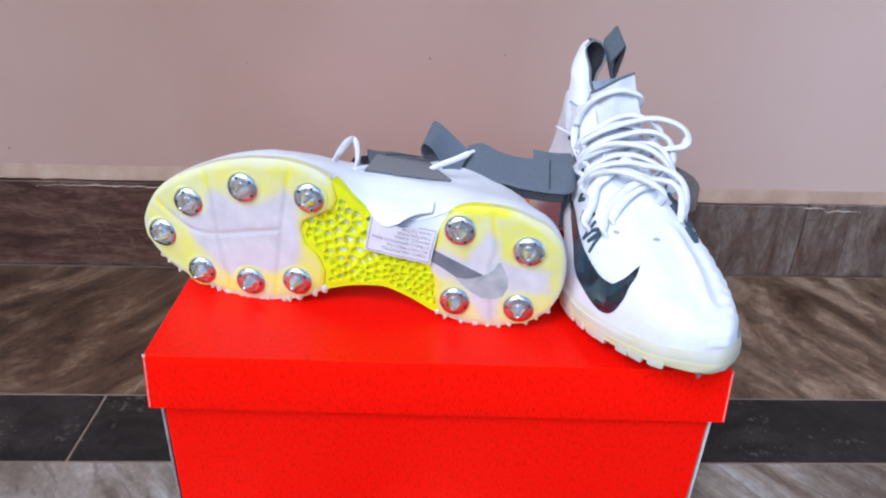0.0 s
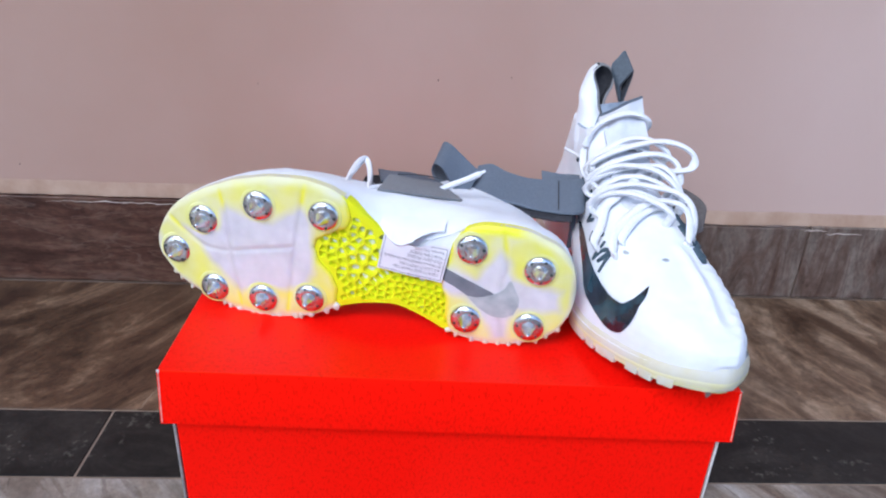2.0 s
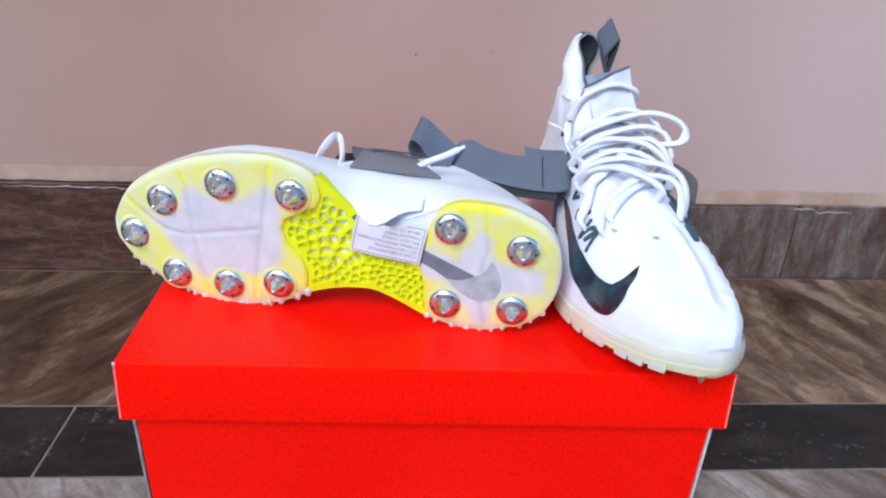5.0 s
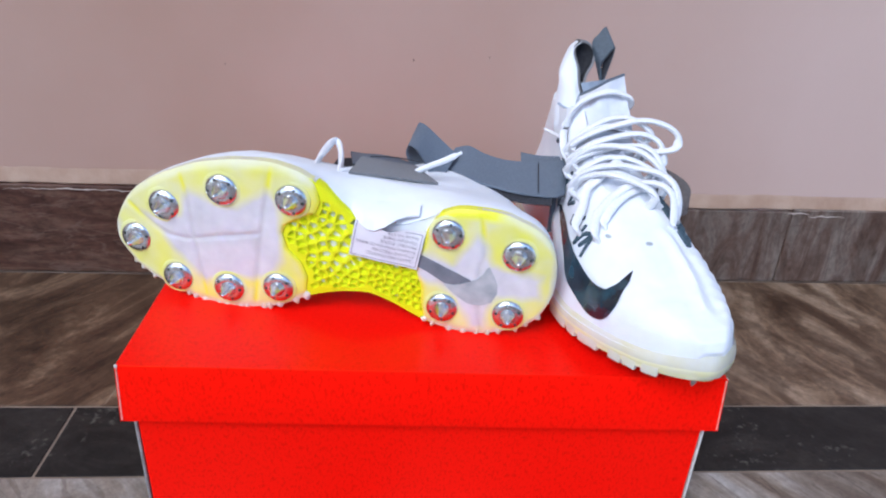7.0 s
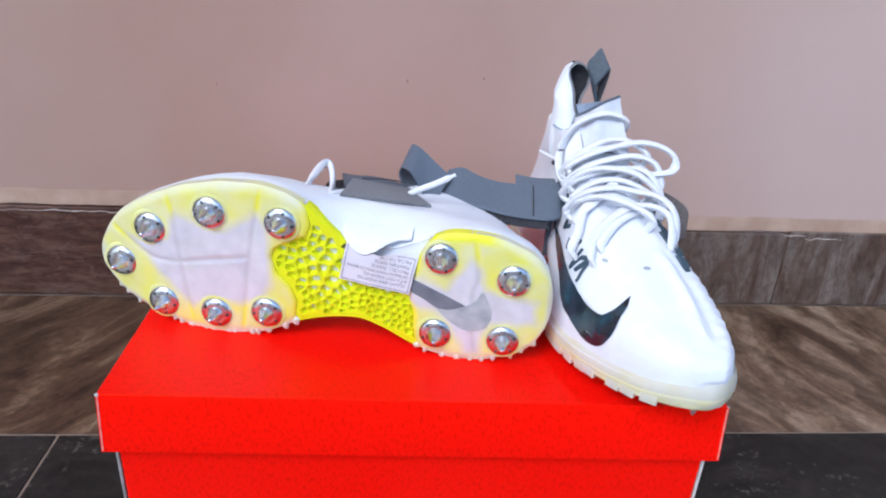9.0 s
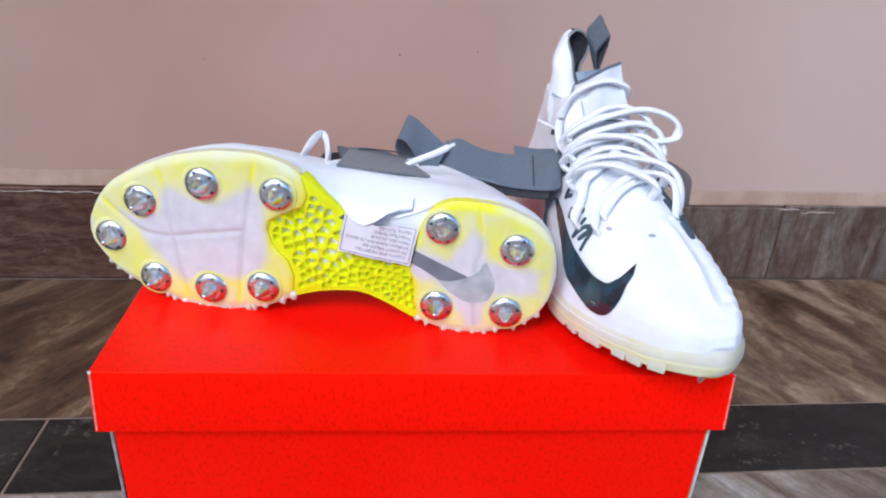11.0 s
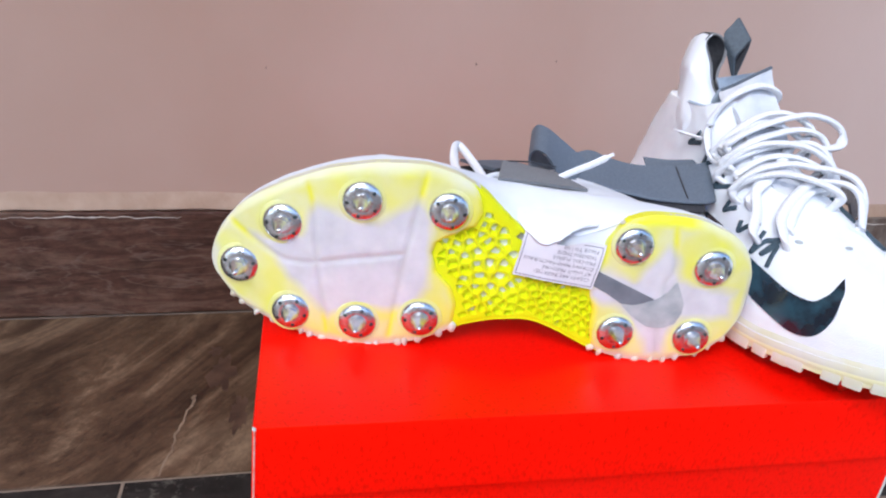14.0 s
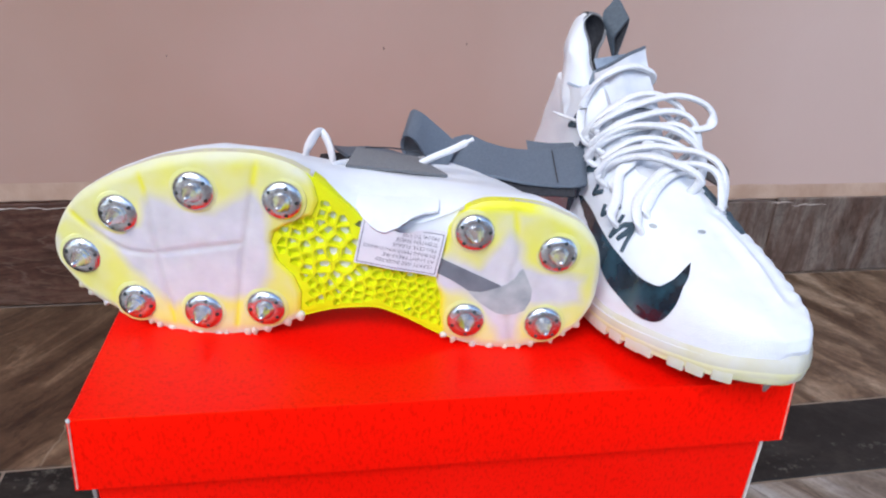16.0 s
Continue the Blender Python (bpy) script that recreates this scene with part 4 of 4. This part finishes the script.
def quad_sheet(a, b, c, d, to, bulge=(0, 0, 0), thick=0.002, n=10):
    """A slightly bowed webbing panel between four corners."""
    a, b, c, d = (Vector(p) for p in (a, b, c, d))
    nrm = (b - a).cross(d - a).normalized() * thick
    rows, th = [], []
    for i in range(n + 1):
        row = []
        for j in range(n + 1):
            s, t = i / n, j / n
            p = a.lerp(b, s).lerp(d.lerp(c, s), t) + Vector(bulge) * math.sin(math.pi * s) * math.sin(math.pi * t)
            row.append(to @ p)
        rows.append(row)
        th.append([to.to_3x3() @ nrm] * (n + 1))
    return grid_bm(rows, th)


strap = part("ankle_strap", quad_sheet((-0.049, 0.088, 0.2095), (0.009, 0.100, 0.1985), (-0.006, 0.118, 0.2035), (-0.042, 0.107, 0.2130), to_lying, (0, 0, 0.001)), GREYTOP, lying, "grey webbing ankle strap")
part("strap_fold", quad_sheet((-0.047, 0.106, 0.2085), (-0.003, 0.118, 0.2015), (-0.008, 0.160, 0.1905), (-0.052, 0.163, 0.1965), to_lying, (0, 0, 0.004)), GREY, strap, "folded back end of the grey strap")
part("stitching", tube_bm([to_lying @ Vector(p) for p in ((-0.036, 0.116, 0.2115), (-0.02, 0.121, 0.2095), (-0.002, 0.125, 0.2055))], 0.0005, 6), LINING, strap)
part("collar", quad_sheet((-0.062, 0.098, 0.205), (-0.043, 0.104, 0.209), (-0.046, 0.164, 0.1915), (-0.060, 0.150, 0.1950), to_lying, (0, 0, -0.004)), COLLAR, lying, "dark inside of the collar")
for pts in (((-0.071, 0.078, 0.212), (-0.0685, 0.110, 0.2125), (-0.062, 0.137, 0.2145), (-0.0575, 0.134, 0.212), (-0.055, 0.110, 0.209), (-0.0555, 0.088, 0.2085)),
            ((-0.0555, 0.088, 0.2090), (-0.052, 0.092, 0.2095), (-0.045, 0.098, 0.2085))):
    part("lace", tube_bm([to_lying @ Vector(p) for p in pts], 0.0026, 10, 0.7), LACE, lying, "white cotton lace")
part("lace", tube_bm([to_lying @ Vector(p) for p in ((-0.006, 0.110, 0.203), (0.002, 0.108, 0.208), (0.013, 0.107, 0.213), (0.0245, 0.106, 0.2195))], 0.0021, 10, 0.8, tip=True), LACE, lying, "white cotton lace end")

# the sticker on the sole
ST_O, ST_X, ST_Y = Vector((0.0855, -0.0005, 0)), Vector((0.0425, 0.0062, 0)), Vector((-0.0045, 0.0245, 0))


def sticker_z(a, b):
    fold = math.exp(-((a - 0.45) / 0.22) ** 2) * max(0.0, b - 0.55) ** 2
    return -0.0019 + 0.010 * max(0.0, b - 0.5) ** 2 - 0.016 * fold + 0.0003 * math.sin(9 * a)


def on_sticker(a, b, off=0.0):
    p = ST_O + ST_X * a + ST_Y * b
    return Vector((p.x, p.y, sticker_z(a, b) - off))


rows = [[on_sticker(i / 20, j / 14 * (1 - 0.16 * math.exp(-((i / 20 - 0.55) / 0.2) ** 2))) for j in range(15)] for i in range(21)]
sticker = part("sticker", grid_bm(rows, [[(0, 0, 0.0003)] * 15 for _ in range(21)]), PAPER, lying, "white paper instruction sticker with grey print")
for a0, b0, a1, b1 in ((.03, .05, .97, .05), (.03, .93, .28, .93), (.8, .94, .97, .94), (.03, .05, .03, .93), (.97, .05, .97, .94)):
    pts = [on_sticker(lerp(a0, a1, k / 6), lerp(b0, b1, k / 6), 0.00025) for k in range(7)]
    part("border", tube_bm(pts, 0.00022, 5, 0.4, Vector((0, 0, 1)), 2), INK, sticker)
for k, line in enumerate(("CLEATS ARE INSERTED", "AT LIGHT PRESSURE", "DURING MANUFACTURING", "PROCESS. PLEASE", "TIGHTEN THESE", "PRIOR TO USE")):
    cu = bpy.data.curves.new("text", "FONT")
    cu.body, cu.size, cu.resolution_u = line, 0.00295, 1
    ob = bpy.data.objects.new("text", cu)
    scene.collection.objects.link(ob)
    bpy.context.view_layer.update()
    me = bpy.data.meshes.new_from_object(ob.evaluated_get(bpy.context.evaluated_depsgraph_get()))
    bpy.data.objects.remove(ob)
    me.name = "text"
    me.materials.clear()
    me.materials.append(INK)
    wide = ST_X.length
    for v in me.vertices:
        a, b = 0.07 + v.co.x / wide, 0.225 + k * 0.128 - v.co.y / ST_Y.length
        p = on_sticker(a, b, 0.00018)
        v.co = p
    t = new("text", me)
    t.parent = sticker

# loose cloth of the upper that hangs over the sticker's edge
rows, th = [], []
for i in range(41):
    u = lerp(.0860, .1275, i / 40)
    low = table(u, (.086, .093, .100, .106, .112, .116, .121, .1275), (.0324, .0318, .0294, .0258, .0228, .0236, .0274, .0322)) + 0.0004 * noise.noise((u * 400, 0, 0))
    sag = 0.0006 * noise.noise((u * 180, 5, 0))
    hang = min(1.0, (.0325 - low) / .006)
    rows.append([(u, .0370, .0120), (u, .0345, .0060), (u, .0325, lerp(.0045, .0010, hang) + sag), (u, lerp(low, .0325, 0.45), lerp(.0040, -.0016, hang) + sag), (u, low + 0.0008, lerp(.0040, -.0030, hang)), (u, low, lerp(.0042, -.0022, hang))])
    th.append([(0, 0.0002, 0.0008)] * 6)
part("upper_fold", grid_bm(rows, th), WHITE, lying, "loose white fold of the knit upper")

# ---------------------------------------------------------------- the cleat standing on its studs
STANDING = Matrix(((0.122, 0.9925, 0, 0.1192), (-0.9925, 0.122, 0, 0.2485), (0, 0, 1, 0.1315), (0, 0, 0, 1)))
standing = empty("sports_shoe", STANDING, "white laced high-top cleat with dark hook mark, standing upright", "sports shoe", "pair of cleats")
make_sole(standing, -0.955)
LEAN = 0.17
tree = make_upper(standing, -0.955, LEAN, PALEGREY, 1.0)
to_standing = STANDING.inverted()
sw = part("side_mark", hook_bm(tree, -1), NAVY, standing, "glossy dark navy hook mark")

# tongue, rising out of the collar, with its grey lining
rows, back = [], []
for i in range(19):
    t = i / 18
    u = table(t, (0, .35, .6, .8, 1), (.196, .155, .130, .120, .113))
    z = table(t, (0, .35, .6, .8, 1), (.0620, .0870, .108, .119, .129))
    half = table(t, (0, .3, .6, .85, 1), (.009, .014, .0150, .0140, .0125))
    mid = table(t, (0, .35, .6, 1), (.012, .012, .0100, .0105))
    row = []
    for j in range(11):
        a = 2 * j / 10 - 1
        crease = (0.0014 * math.sin(8 * t + 3 * a) + 0.003 * noise.noise((t * 4, a * 1.6, 5))) * t
        k = max(0.0, t - 0.45) / 0.55
        row.append((u - 0.005 * a * a * (1 - 0.5 * k) - 0.0055 * a * k + crease, -(mid + half * a), z - 0.0085 * a * k * k + crease))
    rows.append(row)
tongue = part("tongue", grid_bm(rows, [[(-0.0028, 0, -0.001)] * 11 for _ in rows]), TONGUE, standing, "white padded tongue")
edge = [(p[0] - 0.0012, p[1], p[2] + 0.0006) for p in rows[-1]]
part("edge_binding", tube_bm(edge, 0.0013, 8, 0.8), GREY, tongue, "grey binding on the tongue")
part("tongue_lining", grid_bm([[(p[0] - 0.0036 - 0.0015 * k, p[1], p[2] - 0.0035 * k) for p in rows[-1]] for k in range(7)], [[(-0.001, 0, 0)] * 11 for _ in range(7)]), PALEGREY, tongue, "pale blue tongue lining")
part("tongue_back", quad_sheet((0.1105, 0.153, 0.2572), (0.1395, 0.149, 0.2632), (0.1395, 0.148, 0.2560), (0.1150, 0.150, 0.2455), to_standing, (0, 0.002, 0)), PALEGREY, tongue, "pale blue back of the tongue")
part("stitching", tube_bm([(rows[10][3][0] + 0.0012, rows[10][3][1], rows[10][3][2]), (rows[10][6][0] + 0.0012, rows[10][6][1], rows[10][6][2] + 0.0004)], 0.0004, 5), THREAD, tongue)

# the collar folded to a narrow slot at the heel, and the pull loop behind it
RIM = [Vector(p) for p in ((0.1183, 0.156, 0.2425), (0.1120, 0.159, 0.2515), (0.1104, 0.164, 0.2645), (0.1068, 0.169, 0.2765), (0.1118, 0.172, 0.2818), (0.1180, 0.171, 0.2808), (0.1220, 0.169, 0.2750), (0.1205, 0.166, 0.2675), (0.1165, 0.163, 0.2610), (0.1150, 0.160, 0.2540), (0.1180, 0.157, 0.2480))]
OUTER = [Vector(p) for p in ((0.0978, 0.163, 0.2425), (0.0992, 0.166, 0.2530), (0.0990, 0.168, 0.2625), (0.1050, 0.172, 0.2770), (0.1105, 0.174, 0.2815))]
rim = spline(RIM, 6)
edge = spline([Vector((0.1240, 0.148, 0.2200)), Vector((0.1220, 0.148, 0.2330))] + RIM[:5], 6)
fold = spline([Vector((0.1000, 0.160, 0.2080)), Vector((0.0962, 0.158, 0.2290))] + OUTER, 6)
low = [0.8 * math.sin(math.pi * min(1.0, i / 22)) for i in range(len(edge))]
rows = [[to_standing @ (a.lerp(o, k / 5) + Vector((-0.002 * h, -(0.0025 + 0.0075 * h), 0.001 * h)) * math.sin(math.pi * k / 5)) for k in range(6)] + [to_standing @ (o + Vector(d)) for d in ((0.0005, 0.006, 0), (0.003, 0.016, -0.002), (0.008, 0.024, -0.006))] for a, o, h in zip(edge, fold, low)]
part("collar_flap", grid_bm(rows, [[(-0.0012, 0, 0)] * 9 for _ in rows]), WHITE, standing, "white collar folded to a narrow slot")
mid_rim = sum(RIM, Vector()) / len(RIM)
rows = [[to_standing @ (p.lerp(mid_rim, k) + Vector((0, d, -d * 0.5))) for p in rim] for k, d in ((0.0, 0.0), (0.08, 0.003), (0.2, 0.007), (0.6, 0.010), (0.98, 0.011))]
part("heel_tab", grid_bm(rows), COLLAR, standing, "dark heel tab lining")
part("heel_wall", grid_bm([[to_standing @ (p + (p - mid_rim) * k + Vector((0, d, -d * 0.3))) for p in rim[24:]] for k, d in ((0.02, 0.0), (0.10, 0.003), (0.16, 0.010), (0.10, 0.018))]), GREYTOP, standing, "grey outside of the heel tab")
part("edge_binding", tube_bm([to_standing @ p for p in RIM], 0.0010, 8, 0.9), GREYTOP, standing, "grey binding round the collar")
half = Vector((-0.0033, 0.0060, 0.0075))
WIDE = (0.10, 0.55, 0.85, 0.85, 0.85, 0.85, 0.55, 0.10)
LOOP = [Vector(p) + Vector((0.0005, 0, -0.001)) + half * k for p, k in zip(((0.1276, 0.161, 0.2560), (0.1262, 0.161, 0.2640), (0.1252, 0.161, 0.2705), (0.1288, 0.161, 0.2762), (0.1326, 0.161, 0.2812), (0.1328, 0.161, 0.2770), (0.1310, 0.161, 0.2680), (0.1280, 0.161, 0.2560)), WIDE)]
part("pull_loop", ribbon_bm([to_standing @ p for p in LOOP], [to_standing.to_3x3() @ half * k for k in WIDE], 0.0010), DARKWEB, standing, "dark grey webbing pull loop")
mid_loop = sum(LOOP, Vector()) / len(LOOP)
# a second, near-black band set just within the loop
part("loop_inner", ribbon_bm([to_standing @ p.lerp(mid_loop, 0.14) for p in LOOP], [to_standing.to_3x3() @ half * k * 0.97 for k in WIDE], 0.0008), COLLAR, standing, "dark inside of the pull loop")

# the open ankle strap
mids = [Vector(p) for p in ((0.020, 0.150, 0.1945), (0.032, 0.148, 0.1965), (0.046, 0.140, 0.1950), (0.062, 0.132, 0.1935), (0.080, 0.122, 0.1955), (0.092, 0.1155, 0.1985), (0.0985, 0.1180, 0.1990), (0.0975, 0.127, 0.1985), (0.086, 0.140, 0.195), (0.074, 0.150, 0.193))]
wid = [Vector(p) for p in ((0.006, 0.013, 0.0085), (0.004, 0.014, 0.0085), (0.001, 0.0150, 0.0065), (0, 0.0150, 0.0065), (0.002, 0.0150, 0.0070), (0.0035, 0.0145, 0.0080), (0.0035, 0.0140, 0.0085), (0.003, 0.0140, 0.0080), (0.002, 0.0135, 0.0075), (0.001, 0.013, 0.0085))]
r3 = to_standing.to_3x3()
strap = part("ankle_strap", ribbon_bm([to_standing @ p for p in mids], [r3 @ w for w in wid], 0.0019), GREY, standing, "open grey webbing ankle strap")
part("strap_backing", ribbon_bm([to_standing @ (p + Vector((-0.001, -0.0035, -0.0055))) for p in mids[1:6]], [r3 @ (w * 0.92) for w in wid[1:6]], 0.0016), COLLAR, strap, "dark hook-and-loop backing of the strap")
st = [mids[4] + wid[4] * k + Vector((0.0006, -0.0016 - 0.0006, 0.0026)) for k in (-0.85, -0.4, 0, 0.4, 0.85)]
part("stitching", tube_bm([to_standing @ p for p in st], 0.00045, 5), LINING, strap)
for x in (0.0925, 0.0975):
    part("strap_tail", ribbon_bm([to_standing @ Vector(p) for p in ((x, 0.117, 0.188), (x + 0.001, 0.120, 0.172), (x + 0.002, 0.124, 0.155))], [r3 @ Vector((0.0020, 0.001, 0))] * 3, 0.0015), GREY, strap, "narrow grey strap tail")
tabw = [(0.0190, 0.139, 0.1955), (0.0145, 0.1405, 0.1990), (0.0095, 0.1430, 0.2045), (0.0045, 0.1465, 0.2105), (-0.0005, 0.1500, 0.2150), (-0.0055, 0.1555, 0.2155), (-0.0075, 0.1600, 0.2090), (-0.005, 0.1610, 0.2010), (0.002, 0.1580, 0.1930), (0.010, 0.154, 0.187)]
tabh = [(0.0066, 0.0080, 0.0088), (0.0064, 0.0085, 0.0085), (0.0055, 0.0095, 0.0075), (0.0045, 0.0105, 0.0060)] + [(0.0040, 0.0112, 0.0052)] * 4 + [(0.0048, 0.0105, 0.0056), (0.0055, 0.0100, 0.006)]
part("strap_end", ribbon_bm([to_standing @ Vector(p) for p in tabw], [r3 @ Vector(p) for p in tabh], 0.0017), GREY, strap, "folded over end of the grey strap")
med = [to_standing @ Vector(p) for p in ((0.158, 0.098, 0.208), (0.164, 0.090, 0.207), (0.1705, 0.082, 0.2035), (0.1725, 0.077, 0.1990), (0.1660, 0.0735, 0.1965))]
part("strap_anchor", ribbon_bm(med, [r3 @ Vector((0.0015, 0.0035, 0.0065))] * 3 + [r3 @ Vector((0.0015, 0.004, 0.005)), r3 @ Vector((0.0015, 0.004, 0.0035))], 0.002), BROWNGREY, standing, "grey strap anchor")

# eyelet embroidery and vent holes
for pts in (((.1047, .0324, .0936), (.0960, .032, .0845), (.107, .0323, .087)), ((.116, .0328, .0858), (.1147, .0333, .0752), (.127, .0328, .082)), ((.135, .0342, .0747), (.1313, .0357, .0664), (.145, .0355, .0708)),
            ((.1503, .0373, .0662), (.148, .0396, .0575), (.1573, .0396, .062)), ((.166, .0423, .0577), (.1677, .0444, .0524), (.178, .04, .0606)),
            ((.1834, .0409, .058), (.1845, .0481, .0466), (.188, .0433, .054), (.194, .0396, .0564), (.191, .0473, .0478), (.1953, .0419, .0538), (.1986, .0491, .0436))):
    p2 = []
    for a, b in zip(pts, pts[1:]):
        p2 += [a, tuple(lerp(x, y, 0.5) for x, y in zip(a, b))]
    tape(tree, p2 + [pts[-1]], -1, 0.0016, "eyelet_stitch", THREAD, standing)
for p in ((.201, .033, .060), (.215, .013, .0595)):
    q, n = on_upper(tree, (p[0], p[1], p[2] + 0.05), (0, 0, -1), -1, 0.0004)
    bm = lathe_bm(((0.0017, 0), (0.0015, 0.0003), (0, 0.0004)), 10)
    bm.transform(Matrix.Translation(q) @ n.to_track_quat("Z", "Y").to_matrix().to_4x4() @ Matrix.Diagonal((1.4, 0.8, 1, 1)))
    part("vent", bm, WINDOW, standing)
for u, v in ((.207, -.0125), (.193, -.0150), (.178, -.0165), (.163, -.0170), (.150, -.0160)):
    line = []
    for k in range(5):
        q, n = on_upper(tree, (u - 0.008 + 0.004 * k, v - 0.004 + 0.0016 * abs(k - 2), 0.15), (0, 0, -1), -1, 0.0006)
        line.append(q)
    part("eyelet_stitch", tube_bm(line, 0.0017, 6, 0.5, per=3), THREAD, standing)

for pts in (((.186, -.0085), (.194, -.0105), (.2016, -.0118)), ((.2040, -.0112), (.2100, -.0128), (.2155, -.0134)), ((.176, -.0090), (.182, -.0120), (.190, -.0130)), ((.156, -.0090), (.163, -.0120), (.170, -.0105)), ((.143, -.0085), (.149, -.0125), (.157, -.0135))):
    line = [on_upper(tree, (u, v, 0.15), (0, 0, -1), -1, 0.0007)[0] for u, v in pts]
    part("eyelet_stitch", tube_bm(line, 0.0020, 6, 0.5, per=4), THREAD, standing)

# laces
for pts in (((.122, .0365, .083), (.114, .036, .097), (.116, .032, .112), (.119, .024, .1215), (.1195, .009, .126), (.120, -.0045, .1225), (.117, -.0075, .116), (.111, -.0050, .109)),
            ((.135, .037, .093), (.139, .027, .103), (.142, .010, .110), (.148, -.005, .1145), (.152, -.019, .112), (.156, -.0265, .106), (.159, -.024, .099), (.159, -.013, .097), (.155, -.004, .0955)),
            ((.135, .038, .082), (.143, .030, .096), (.145, .011, .103), (.150, -.003, .106), (.155, -.014, .102), (.160, -.017, .092), (.162, -.012, .085)),
            ((.134, .0385, .075), (.143, .033, .088), (.148, .019, .0955), (.152, .004, .0985), (.159, -.003, .100), (.165, -.0095, .095), (.172, -.014, .083), (.175, -.012, .073)),
            ((.153, .042, .071), (.159, .034, .085), (.165, .018, .0905), (.170, .006, .090), (.178, -.004, .090), (.188, -.009, .088), (.194, -.0125, .080), (.198, -.012, .067)),
            ((.165, .039, .070), (.164, .028, .081), (.156, .013, .0905), (.146, .000, .0965)),
            ((.182, .047, .057), (.175, .041, .066), (.164, .034, .077), (.163, .020, .085), (.168, .008, .083), (.176, -.004, .078)),
            ((.198, .041, .060), (.188, .036, .068), (.180, .021, .078), (.177, .006, .083), (.188, -.004, .085), (.195, -.009, .079), (.202, -.008, .066)),
            ((.192, .033, .065), (.184, .022, .074), (.178, .009, .078), (.175, -.004, .077)),
            ((.147, .0350, .079), (.152, .020, .0905), (.160, .004, .0915), (.170, -.012, .083)),
            ((.128, .0350, .090), (.133, .022, .1040), (.138, .006, .1065), (.150, -.012, .094)),
            ((.150, .0385, .068), (.158, .036, .079), (.170, .026, .0865), (.182, .012, .0855), (.192, .002, .080)),
            ((.140, .0365, .084), (.148, .027, .0965), (.157, .013, .1000), (.164, .000, .0975), (.171, -.010, .088)),
            ((.124, .0365, .086), (.130, .030, .1000), (.133, .014, .1110), (.140, .000, .1130), (.148, -.012, .104))):
    # both ends run down into the eyelets
    ends = []
    for p, d in ((pts[0], 0.003), (pts[-1], -0.002)):
        spot, normal, _, _ = tree.find_nearest(Vector((p[0] + d, -p[1], p[2] - 0.004)))
        away = normal if normal.dot(Vector((p[0], -p[1], p[2])) - spot) > 0 else -normal
        spot = spot - away * 0.002
        ends.append((spot.x, -spot.y, spot.z))
    add_lace(standing, -1, (ends[0], *pts, ends[1]))
add_lace(standing, -1, ((.111, .0360, .091), (.100, .0375, .0905), (.090, .0420, .0915)), 0.0017, True)
